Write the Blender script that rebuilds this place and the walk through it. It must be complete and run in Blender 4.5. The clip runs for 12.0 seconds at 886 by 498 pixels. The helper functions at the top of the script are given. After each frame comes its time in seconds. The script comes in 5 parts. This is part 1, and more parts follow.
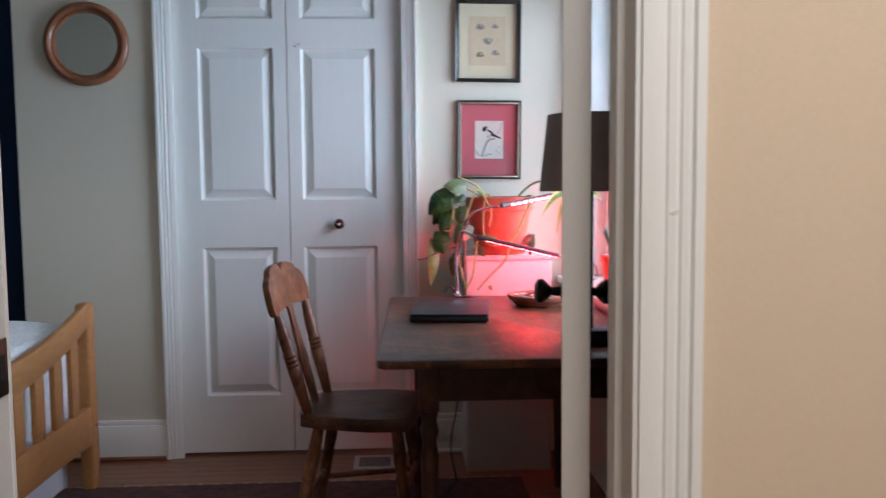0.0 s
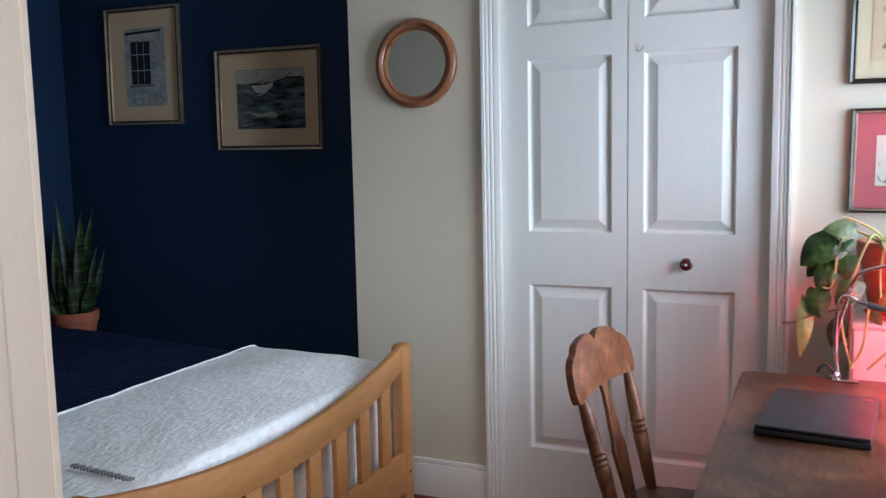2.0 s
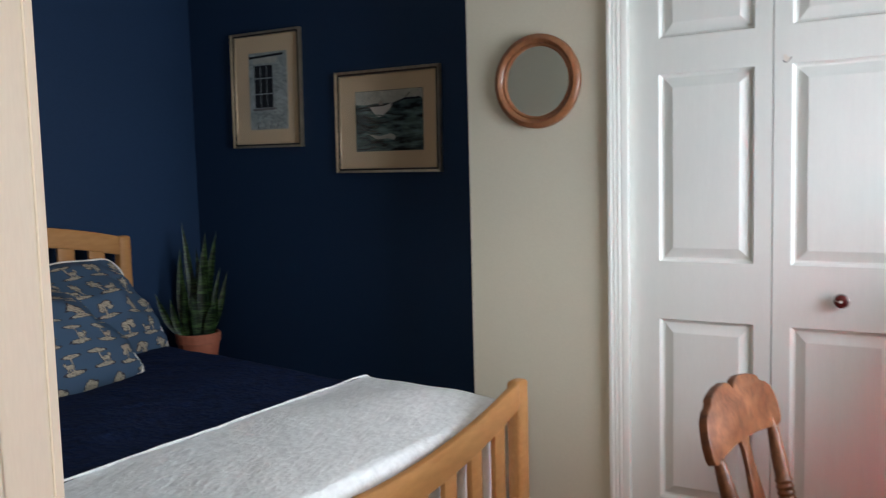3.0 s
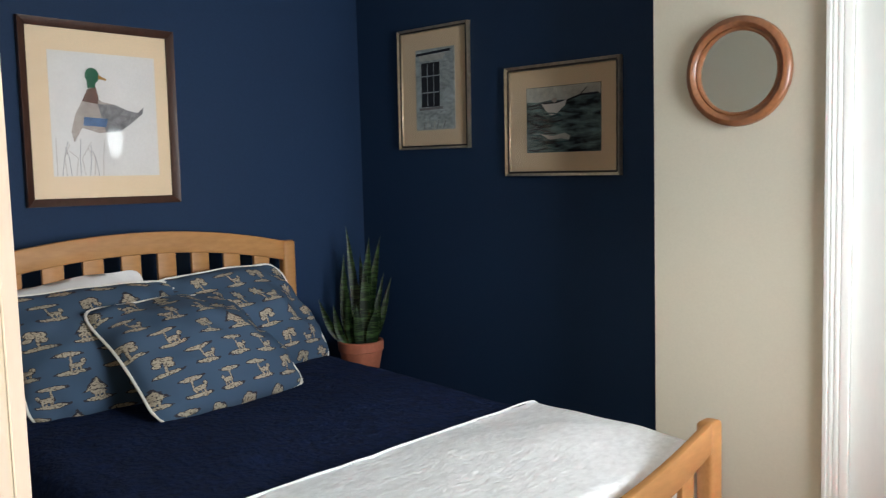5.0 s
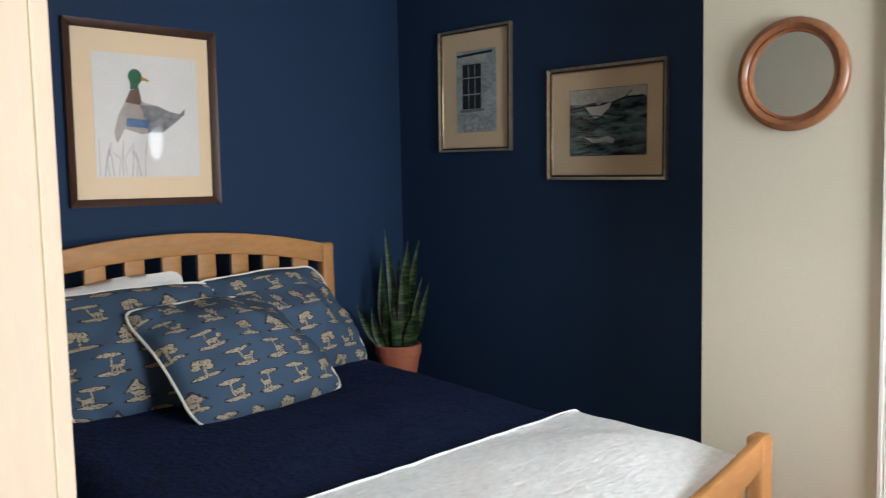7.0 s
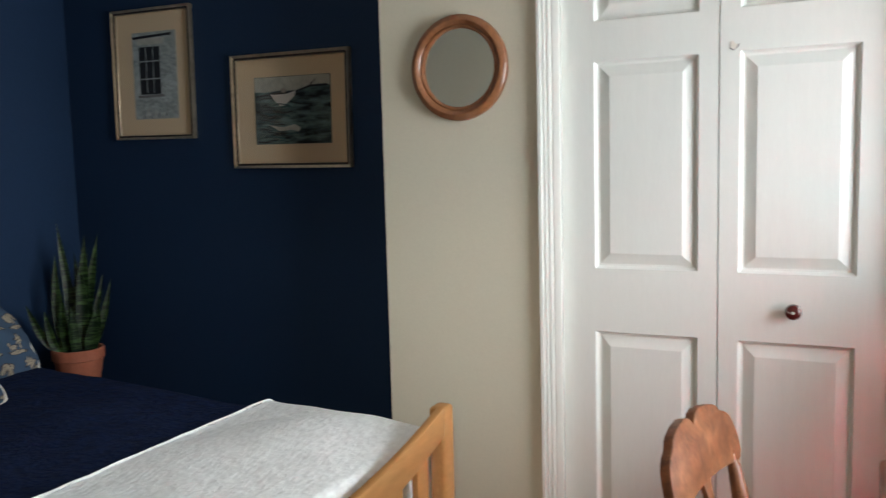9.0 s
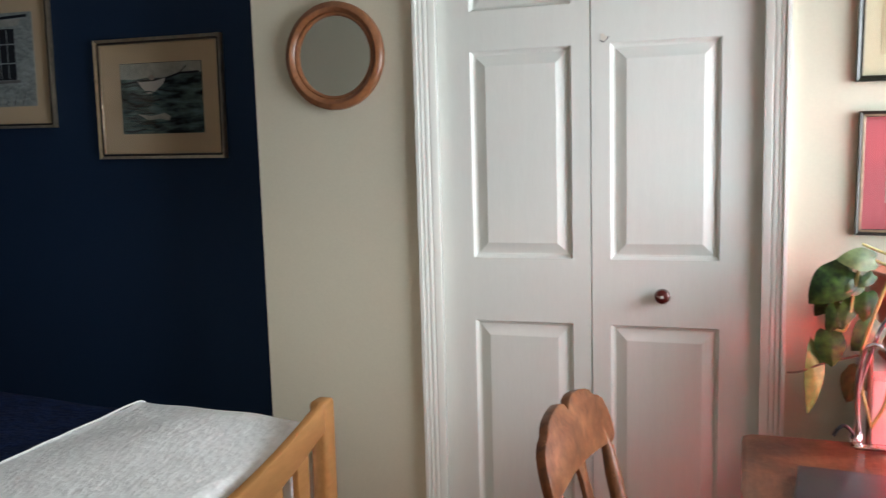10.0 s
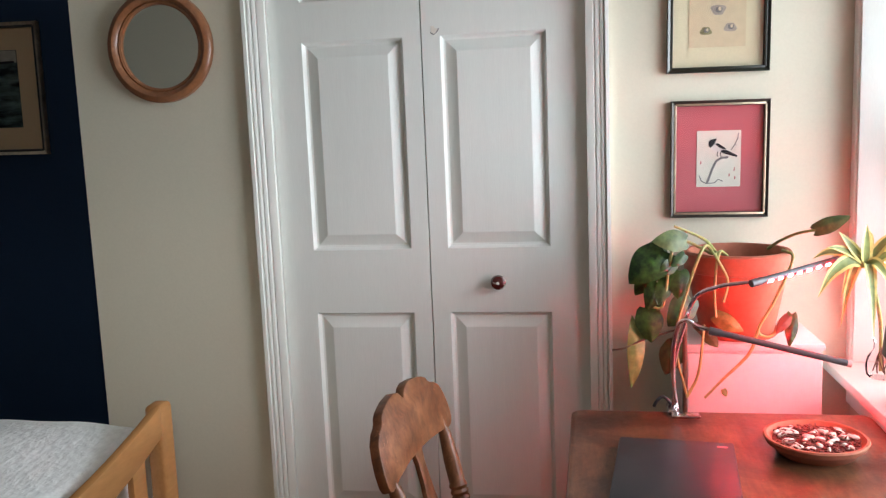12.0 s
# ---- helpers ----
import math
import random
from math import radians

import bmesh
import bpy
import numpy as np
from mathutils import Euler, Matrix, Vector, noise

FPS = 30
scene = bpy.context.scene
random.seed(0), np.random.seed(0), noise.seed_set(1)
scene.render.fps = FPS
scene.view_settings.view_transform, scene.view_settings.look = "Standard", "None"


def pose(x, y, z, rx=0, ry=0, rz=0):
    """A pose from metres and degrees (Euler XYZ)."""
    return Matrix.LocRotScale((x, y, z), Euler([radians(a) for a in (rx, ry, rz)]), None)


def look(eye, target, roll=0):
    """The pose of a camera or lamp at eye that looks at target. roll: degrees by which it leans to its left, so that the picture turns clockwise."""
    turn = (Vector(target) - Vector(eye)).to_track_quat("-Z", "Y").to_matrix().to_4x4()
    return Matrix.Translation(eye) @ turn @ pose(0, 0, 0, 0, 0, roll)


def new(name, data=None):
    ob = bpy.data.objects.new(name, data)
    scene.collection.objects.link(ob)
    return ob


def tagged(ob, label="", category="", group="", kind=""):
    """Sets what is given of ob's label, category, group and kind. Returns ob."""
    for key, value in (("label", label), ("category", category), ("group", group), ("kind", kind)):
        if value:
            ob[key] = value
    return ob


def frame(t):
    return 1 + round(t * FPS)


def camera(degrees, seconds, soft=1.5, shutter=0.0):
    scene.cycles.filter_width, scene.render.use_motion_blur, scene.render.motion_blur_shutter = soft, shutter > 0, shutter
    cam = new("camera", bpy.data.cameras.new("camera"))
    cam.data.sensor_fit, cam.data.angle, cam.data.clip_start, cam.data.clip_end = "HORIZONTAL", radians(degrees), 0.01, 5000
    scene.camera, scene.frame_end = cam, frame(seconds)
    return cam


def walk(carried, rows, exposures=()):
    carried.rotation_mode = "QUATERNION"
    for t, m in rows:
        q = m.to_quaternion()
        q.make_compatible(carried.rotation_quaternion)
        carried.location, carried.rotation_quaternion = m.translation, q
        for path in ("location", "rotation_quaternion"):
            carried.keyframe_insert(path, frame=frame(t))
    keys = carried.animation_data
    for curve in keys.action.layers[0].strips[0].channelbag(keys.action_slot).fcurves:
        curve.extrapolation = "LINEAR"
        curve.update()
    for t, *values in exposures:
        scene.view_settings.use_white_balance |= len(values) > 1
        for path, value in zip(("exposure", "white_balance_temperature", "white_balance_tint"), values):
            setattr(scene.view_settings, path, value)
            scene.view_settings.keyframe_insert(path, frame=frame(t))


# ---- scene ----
cam = camera(55.5, 12.0, soft=1.25, shutter=0.5)
PATH = [  # seconds, eye, target, roll, in the plan's units
    (0, (0.061, 0.080, 1.220), (0.171, 2.220, 1.051), -0.5),
    (0.5, (0.118, 0.261, 1.247), (-0.006, 2.403, 1.095), -0.3),
    (1, (0.166, 0.429, 1.301), (-0.274, 2.528, 1.138), -0.9),
    (1.5, (0.209, 0.578, 1.417), (-0.553, 2.577, 1.196), -1),
    (2, (0.198, 0.685, 1.457), (-0.655, 2.644, 1.218), -1.2),
    (2.5, (0.138, 0.789, 1.463), (-0.837, 2.694, 1.242), -1.9),
    (3, (0.149, 0.877, 1.481), (-0.996, 2.687, 1.292), -1.5),
    (5, (-0.041, 1.129, 1.515), (-1.526, 2.673, 1.327), -1.6),
    (5.5, (-0.061, 1.144, 1.517), (-1.603, 2.630, 1.325), -1.6),
    (6, (-0.078, 1.148, 1.524), (-1.659, 2.594, 1.332), -1.6),
    (6.5, (-0.096, 1.144, 1.524), (-1.688, 2.578, 1.337), -1.3),
    (8.5, (-0.056, 1.159, 1.519), (-1.151, 3.000, 1.319), -1.2),
    (9, (-0.045, 1.177, 1.515), (-0.991, 3.096, 1.289), -1.5),
    (9.5, (-0.038, 1.197, 1.515), (-0.846, 3.174, 1.268), -1.6),
    (10, (-0.030, 1.208, 1.516), (-0.709, 3.232, 1.256), -1.6),
    (10.5, (-0.009, 1.208, 1.515), (-0.565, 3.268, 1.249), -1.7),
    (11, (0.005, 1.218, 1.519), (-0.446, 3.302, 1.241), -1.8),
    (11.5, (0.028, 1.219, 1.517), (-0.343, 3.318, 1.232), -2),
    (12, (0.040, 1.217, 1.520), (-0.296, 3.320, 1.223), -2.3),
]
# one unit of the plan is S metres
S = 0.93
EXPOSURES = [(0.0, -0.88, 5300, 10), (1.0, -0.80, 5280, 10), (1.5, -0.60, 5320, 10), (2.5, -0.36, 5900, 10), (3.2, -0.17, 6200, 10), (5.5, 0.44, 6400, 9),
             (6.5, 0.42, 6400, 10), (8.5, 0.15, 6450, 8), (9.0, -0.04, 6450, 8), (9.5, -0.16, 6450, 8), (10.5, -0.42, 6350, 9), (12.0, -0.58, 6300, 9)]
walk(cam, [(t, look(Vector(eye) * S, Vector(target) * S, roll)) for t, eye, target, roll in PATH], EXPOSURES)

# ---------------------------------------------------------------- world and light
world = bpy.data.worlds.new("sky")
scene.world = world
world.use_nodes = True
sky = world.node_tree.nodes.new("ShaderNodeTexSky")
sky.sky_type, sky.sun_disc = "NISHITA", False
sky.sun_elevation, sky.sun_rotation = radians(38), radians(60)
world.node_tree.links.new(sky.outputs[0], world.node_tree.nodes["Background"].inputs[0])
world.node_tree.nodes["Background"].inputs[1].default_value = 0.12


def lamp_area(name, eye, target, w, h, power, color, spread=180):
    data = bpy.data.lights.new(name, "AREA")
    data.shape, data.size, data.size_y, data.energy, data.color = "RECTANGLE", w * S, h * S, power, color
    data.spread = radians(spread)
    ob = new(name, data)
    ob.matrix_world = look(Vector(eye) * S, Vector(target) * S)
    return ob


# daylight through the room's window, and an added unseen fill light in the hall
lamp_area("window_daylight", (1.42, 3.06, 1.46), (-2.4, 3.34, 1.24), 1.70, 1.50, 71, (0.87, 0.94, 1.0), 124)
lamp_area("hall_fill_light", (0.72, -0.10, 2.60), (0.72, -0.099, 0.0), 0.9, 0.45, 66, (1.0, 0.89, 0.77))

# ---------------------------------------------------------------- materials


def mat(name, color, rough=0.6, metal=0.0, vary=0.12, scale=6.0, fine=60.0, bump=0.05, second=None, stretch=(1, 1, 1), coat=0.0, spec=0.5, deep=0.004, span=(0.33, 0.67)):
    """A surface with a coarse and a fine variation of its colour and a fine relief."""
    m = bpy.data.materials.new(name)
    m.use_nodes = True
    nt = m.node_tree
    b = nt.nodes["Principled BSDF"]
    b.inputs["Roughness"].default_value, b.inputs["Metallic"].default_value = rough, metal
    b.inputs["Coat Weight"].default_value = coat
    b.inputs["Specular IOR Level"].default_value = spec
    co = nt.nodes.new("ShaderNodeTexCoord")
    mp = nt.nodes.new("ShaderNodeMapping")
    mp.inputs["Scale"].default_value = stretch
    nt.links.new(co.outputs["Object"], mp.inputs[0])
    n1, n2 = nt.nodes.new("ShaderNodeTexNoise"), nt.nodes.new("ShaderNodeTexNoise")
    n1.inputs["Scale"].default_value, n1.inputs["Detail"].default_value = scale, 5
    n2.inputs["Scale"].default_value, n2.inputs["Detail"].default_value = fine, 6
    nt.links.new(mp.outputs[0], n1.inputs["Vector"])
    nt.links.new(mp.outputs[0], n2.inputs["Vector"])
    add = nt.nodes.new("ShaderNodeMath")
    add.operation = "MULTIPLY_ADD"
    add.inputs[1].default_value = 0.55
    nt.links.new(n2.outputs[0], add.inputs[0])
    sub = nt.nodes.new("ShaderNodeMath")
    sub.operation = "MULTIPLY"
    sub.inputs[1].default_value = 0.45
    nt.links.new(n1.outputs[0], sub.inputs[0])
    nt.links.new(sub.outputs[0], add.inputs[2])
    ramp = nt.nodes.new("ShaderNodeValToRGB")
    lo = tuple(c * (1 - vary) for c in color)
    hi = second or tuple(min(1, c * (1 + vary)) for c in color)
    ramp.color_ramp.elements[0].position, ramp.color_ramp.elements[1].position = span
    ramp.color_ramp.elements[0].color, ramp.color_ramp.elements[1].color = (*lo, 1), (*hi, 1)
    nt.links.new(add.outputs[0], ramp.inputs[0])
    nt.links.new(ramp.outputs[0], b.inputs["Base Color"])
    rr = nt.nodes.new("ShaderNodeMapRange")
    rr.inputs["To Min"].default_value, rr.inputs["To Max"].default_value = max(0, rough - 0.08), min(1, rough + 0.08)
    nt.links.new(n1.outputs[0], rr.inputs[0])
    nt.links.new(rr.outputs[0], b.inputs["Roughness"])
    if bump:
        bp = nt.nodes.new("ShaderNodeBump")
        bp.inputs["Strength"].default_value, bp.inputs["Distance"].default_value = bump, deep
        nt.links.new(n2.outputs[0], bp.inputs["Height"])
        nt.links.new(bp.outputs[0], b.inputs["Normal"])
    return m


def worn_wood(name, dark, mid, light, rough=0.45, grain=(1, 1, 1), scuff=0.5, patch=5.0, bump=0.10, spec=0.35):
    """Old wood: blotched stain, fine grain, rubbed pale patches and small pits."""
    m = bpy.data.materials.new(name)
    m.use_nodes = True
    nt = m.node_tree
    b = nt.nodes["Principled BSDF"]
    b.inputs["Specular IOR Level"].default_value = spec
    co = nt.nodes.new("ShaderNodeTexCoord")
    mp = nt.nodes.new("ShaderNodeMapping")
    mp.inputs["Scale"].default_value = grain
    nt.links.new(co.outputs["Object"], mp.inputs[0])

    def noise_of(scale, detail, rough_, source, bend=0.0):
        n = nt.nodes.new("ShaderNodeTexNoise")
        n.inputs["Scale"].default_value, n.inputs["Detail"].default_value = scale, detail
        n.inputs["Roughness"].default_value, n.inputs["Distortion"].default_value = rough_, bend
        nt.links.new(source, n.inputs["Vector"])
        return n.outputs[0]

    def ramp_of(source, stops):
        r = nt.nodes.new("ShaderNodeValToRGB")
        while len(r.color_ramp.elements) < len(stops):
            r.color_ramp.elements.new(0.5)
        for e, (p, c) in zip(r.color_ramp.elements, stops):
            e.position, e.color = p, (*c, 1)
        nt.links.new(source, r.inputs[0])
        return r.outputs[0]

    def mix(kind, fac, a, c):
        x = nt.nodes.new("ShaderNodeMix")
        x.data_type, x.blend_type = "RGBA", kind
        if isinstance(fac, float):
            x.inputs[0].default_value = fac
        else:
            nt.links.new(fac, x.inputs[0])
        nt.links.new(a, x.inputs[6])
        nt.links.new(c, x.inputs[7])
        return x.outputs[2]

    stain = noise_of(patch, 8, 0.68, co.outputs["Object"], 0.6)
    base = ramp_of(stain, ((0.34, dark), (0.50, mid), (0.66, light)))
    fibre = noise_of(22, 6, 0.6, mp.outputs[0], 0.3)
    base = mix("MULTIPLY", 0.75, base, ramp_of(fibre, ((0.30, (0.45, 0.42, 0.40)), (0.62, (1.15, 1.12, 1.1)))))
    rub = noise_of(patch * 8.0, 9, 0.78, co.outputs["Object"], 1.2)
    pale = tuple(min(1, c * 1.9 + 0.03) for c in light)
    amount = ramp_of(rub, ((0.60, (0, 0, 0)), (0.69, (scuff, scuff, scuff))))
    base = mix("MIX", amount, base, ramp_of(rub, ((0.0, pale), (1.0, pale))))
    nt.links.new(base, b.inputs["Base Color"])
    rr = nt.nodes.new("ShaderNodeMapRange")
    rr.inputs["To Min"].default_value, rr.inputs["To Max"].default_value = rough - 0.14, rough + 0.16
    nt.links.new(rub, rr.inputs[0])
    nt.links.new(rr.outputs[0], b.inputs["Roughness"])
    bp = nt.nodes.new("ShaderNodeBump")
    bp.inputs["Strength"].default_value, bp.inputs["Distance"].default_value = bump, 0.003
    nt.links.new(fibre, bp.inputs["Height"])
    nt.links.new(bp.outputs[0], b.inputs["Normal"])
    return m


def emit(name, color, strength):
    m = bpy.data.materials.new(name)
    m.use_nodes = True
    b = m.node_tree.nodes["Principled BSDF"]
    b.inputs["Emission Color"].default_value = (*color, 1)
    b.inputs["Emission Strength"].default_value = strength
    b.inputs["Base Color"].default_value = (*color, 1)
    return m


def pane_glass(name, gloss=0.03, ior=1.5):
    """Thin glass: clear straight through, with a mirror gloss that grows at grazing angles."""
    m = bpy.data.materials.new(name)
    m.use_nodes = True
    nt = m.node_tree
    nt.nodes.remove(nt.nodes["Principled BSDF"])
    tr, gl, mix, fr = (nt.nodes.new("ShaderNode" + k) for k in ("BsdfTransparent", "BsdfGlossy", "MixShader", "Fresnel"))
    gl.inputs["Roughness"].default_value = gloss
    fr.inputs["IOR"].default_value = ior
    nt.links.new(fr.outputs[0], mix.inputs[0])
    nt.links.new(tr.outputs[0], mix.inputs[1])
    nt.links.new(gl.outputs[0], mix.inputs[2])
    nt.links.new(mix.outputs[0], nt.nodes["Material Output"].inputs[0])
    return m


CREAM = mat("cream_wall_paint", (0.640, 0.602, 0.480), 0.75, vary=0.03, scale=1.6, fine=140, bump=0.06)
NAVY = mat("navy_wall_paint", (0.0095, 0.0285, 0.072), 0.7, vary=0.10, scale=1.4, fine=140, bump=0.10, spec=0.26)
TAN = mat("tan_hall_paint", (0.635, 0.518, 0.368), 0.8, vary=0.03, scale=1.6, fine=140, bump=0.06)
TRIM = mat("white_trim_paint", (0.785, 0.79, 0.740), 0.42, vary=0.03, scale=3, fine=90, bump=0.04, stretch=(4, 4, 0.6))
DOORPAINT = mat("white_door_paint", (0.725, 0.74, 0.700), 0.45, vary=0.03, scale=5, fine=70, bump=0.09, stretch=(6, 1, 0.35))
CEIL = mat("white_ceiling_paint", (0.8, 0.79, 0.76), 0.85, vary=0.02)
FLOORWOOD = mat("red_oak_floor", (0.20, 0.075, 0.035), 0.32, vary=0.35, scale=5, fine=40, bump=0.05, second=(0.30, 0.12, 0.055), stretch=(0.25, 4, 4), coat=0.2)
HONEY = mat("honey_maple", (0.40, 0.185, 0.058), 0.5, vary=0.10, scale=4, fine=30, bump=0.04, second=(0.48, 0.235, 0.080), stretch=(4, 0.5, 2), spec=0.4)
CHAIRWOOD = worn_wood("worn_chair_wood", (0.055, 0.019, 0.008), (0.150, 0.056, 0.022), (0.25, 0.108, 0.048), 0.42, (2.5, 2.5, 1.2), 0.62, 6.0, 0.12)
SEATWOOD = worn_wood("dark_seat_wood", (0.045, 0.020, 0.011), (0.095, 0.042, 0.022), (0.16, 0.08, 0.045), 0.38, (0.6, 4, 4), 0.3, 5.0, 0.08)
DESKWOOD = worn_wood("scuffed_desk_top", (0.028, 0.011, 0.006), (0.100, 0.040, 0.018), (0.20, 0.092, 0.044), 0.35, (4, 0.6, 4), 0.62, 4.6, 0.07, 0.38)
DARKWOOD = worn_wood("dark_table_wood", (0.022, 0.009, 0.006), (0.055, 0.021, 0.011), (0.095, 0.040, 0.021), 0.42, (2, 2, 0.8), 0.2, 5.0, 0.06)
TERRA = mat("terracotta", (0.36, 0.115, 0.062), 0.75, vary=0.14, scale=7, fine=70, bump=0.12)
REDGLAZE = mat("red_glaze", (0.5, 0.045, 0.02), 0.3, vary=0.1, coat=0.3)
SOIL = mat("potting_soil", (0.03, 0.02, 0.014), 0.95, vary=0.4, scale=40, fine=160, bump=0.6)
BOXWHITE = mat("white_cabinet_board", (0.60, 0.57, 0.55), 0.5, vary=0.03)
NAVYQUILT = mat("navy_quilt", (0.0068, 0.0152, 0.050), 0.9, spec=0.16, vary=0.5, scale=22, fine=50, bump=0.9, deep=0.012)
BLANKET = mat("white_woven_blanket", (0.85, 0.875, 0.88), 0.95, vary=0.10, scale=26, fine=38, bump=0.62, stretch=(1.8, 0.9, 1), deep=0.010)
SHEET = mat("white_sheet", (0.8, 0.8, 0.82), 0.9, vary=0.03, scale=8, fine=200, bump=0.1)
PILLOWWHITE = mat("white_pillowcase", (0.70, 0.68, 0.66), 0.9, vary=0.05, scale=9, fine=180, bump=0.15)
PIPING = mat("cream_piping", (0.72, 0.69, 0.62), 0.85, vary=0.08, fine=200, bump=0.2)
BLACKPLASTIC = mat("black_plastic", (0.014, 0.014, 0.017), 0.5, vary=0.15, scale=20, fine=180, bump=0.05)
LAPTOPLID = mat("dark_grey_lid", (0.019, 0.019, 0.024), 0.43, vary=0.1, scale=12, fine=220, bump=0.03)
BLACKMETAL = mat("black_iron", (0.012, 0.012, 0.012), 0.35, metal=0.6, vary=0.2)
CHROME = mat("chrome", (0.75, 0.75, 0.77), 0.18, metal=1.0, vary=0.05, bump=0)
GUNMETAL = mat("grey_lamp_tube", (0.10, 0.09, 0.095), 0.35, metal=0.5, vary=0.1)
LED = emit("red_grow_led", (1.0, 0.012, 0.024), 930)
CAPGLOW = mat("pink_glow_tint", (0.8, 0.35, 0.33), 0.3, vary=0.05)
MAROON = mat("maroon_glazed_knob", (0.10, 0.012, 0.010), 0.22, vary=0.3, scale=34, fine=80, coat=0.5, second=(0.50, 0.40, 0.36), span=(0.53, 0.60))
SHADE = mat("taupe_lamp_shade", (0.32, 0.26, 0.225), 0.9, vary=0.08, scale=8, fine=200, bump=0.3)
RUG = mat("oriental_rug", (0.055, 0.014, 0.018), 0.95, vary=0.8, scale=22, fine=120, bump=0.5, second=(0.14, 0.055, 0.05))
FRINGE = mat("rug_fringe", (0.45, 0.36, 0.28), 0.95, vary=0.2)
VENT = mat("grey_vent_metal", (0.42, 0.40, 0.37), 0.45, metal=0.3, vary=0.1)
DARK = mat("dark_gap", (0.01, 0.01, 0.01), 0.9, vary=0.1)
FRAMEGOLD = mat("antique_silver_frame", (0.55, 0.46, 0.33), 0.32, metal=0.8, vary=0.3, scale=14, fine=80, bump=0.1)
FRAMEEDGE = mat("dark_frame_edge", (0.035, 0.028, 0.022), 0.4, metal=0.2, vary=0.3)
FRAMEBROWN = mat("walnut_frame", (0.055, 0.022, 0.013), 0.4, vary=0.3, scale=12, stretch=(3, 3, 0.6))
FRAMEBLACK = mat("black_green_frame", (0.018, 0.020, 0.014), 0.3, vary=0.3, coat=0.2)
MATTAN = mat("tan_mount_board", (0.74, 0.585, 0.40), 0.9, vary=0.04, fine=200)
MATCREAM = mat("cream_mount_board", (0.72, 0.65, 0.47), 0.9, vary=0.04, fine=200)
MATROSE = mat("rose_mount_board", (0.56, 0.155, 0.175), 0.9, vary=0.05, fine=200)
PAPER = mat("white_paper", (0.67, 0.64, 0.61), 0.9, vary=0.05, scale=9, fine=120)
PAPERBIRD = mat("cream_print_paper", (0.72, 0.68, 0.60), 0.9, vary=0.05)
PAPERSHELL = mat("old_print_paper", (0.66, 0.55, 0.38), 0.9, vary=0.06)
INK = mat("black_ink", (0.015, 0.016, 0.02), 0.8, vary=0.2)
INKGREY = mat("grey_wash", (0.22, 0.21, 0.21), 0.85, vary=0.35, scale=40)
WASHGREEN = mat("green_wash", (0.02, 0.12, 0.06), 0.8, vary=0.3, scale=40)
WASHBROWN = mat("brown_wash", (0.16, 0.085, 0.065), 0.85, vary=0.35, scale=40)
WASHBEIGE = mat("beige_wash", (0.40, 0.34, 0.30), 0.85, vary=0.2, scale=40)
WASHOLIVE = mat("olive_wash", (0.26, 0.24, 0.13), 0.85, vary=0.25, scale=40)
WASHBLUE = mat("blue_wash", (0.10, 0.17, 0.30), 0.85, vary=0.3, scale=40)
WASHSEA = mat("sea_green_wash", (0.014, 0.035, 0.040), 0.85, vary=0.9, scale=7, fine=17, second=(0.20, 0.30, 0.29), stretch=(1, 1, 3.6), bump=0, span=(0.40, 0.64))
WASHTEAL = mat("teal_wash", (0.030, 0.085, 0.090), 0.85, vary=0.5, scale=30)
WASHSKY = mat("pale_sky_wash", (0.50, 0.50, 0.45), 0.85, vary=0.25, scale=14)
WASHWALL = mat("pale_clapboard_wash", (0.40, 0.44, 0.44), 0.85, vary=0.45, scale=11, fine=60, stretch=(0.8, 0.8, 1.6))
WASHORANGE = mat("orange_wash", (0.42, 0.22, 0.05), 0.85, vary=0.2)
LEAFGREEN = mat("pothos_leaf", (0.010, 0.040, 0.008), 0.36, vary=0.5, scale=26, fine=70, bump=0.14, spec=0.5, second=(0.050, 0.115, 0.020), span=(0.40, 0.64))
LEAFPALEGREEN = mat("pale_veined_and_backlit_leaf", (0.030, 0.085, 0.020), 0.45, vary=0.5, scale=18, second=(0.16, 0.22, 0.08))
LEAFRED = mat("red_brown_leaf", (0.11, 0.035, 0.018), 0.6, vary=0.4, scale=20)
LEAFPALE = mat("pale_leaf", (0.11, 0.19, 0.035), 0.5, vary=0.35, scale=16, second=(0.30, 0.34, 0.11))
LEAFBROWN = mat("withered_leaf", (0.035, 0.036, 0.010), 0.6, vary=0.5, scale=20, spec=0.3, second=(0.085, 0.090, 0.026))
STEM = mat("pothos_stem", (0.25, 0.26, 0.08), 0.5, vary=0.3, scale=20)
STEMBROWN = mat("brown_twig", (0.08, 0.045, 0.025), 0.7, vary=0.3)
SNAKE = mat("snake_plant_leaf", (0.004, 0.016, 0.005), 0.45, vary=0.4, scale=14, fine=30, bump=0.06, second=(0.052, 0.098, 0.028), stretch=(0.7, 0.7, 4), spec=0.30, span=(0.46, 0.64))
VARIEG = mat("variegated_leaf_green", (0.22, 0.24, 0.07), 0.45, vary=0.4, scale=18)
VARIEGEDGE = mat("variegated_leaf_yellow", (0.75, 0.60, 0.20), 0.45, vary=0.2, scale=18)
SHELLWHITE = mat("pale_pebble", (0.68, 0.56, 0.48), 0.5, vary=0.2, scale=30)
MULCH = mat("red_brown_mulch", (0.19, 0.040, 0.028), 0.9, vary=0.5, scale=60, fine=160, bump=0.5)
BRASS = mat("dark_brass", (0.06, 0.045, 0.03), 0.4, metal=0.8, vary=0.3)
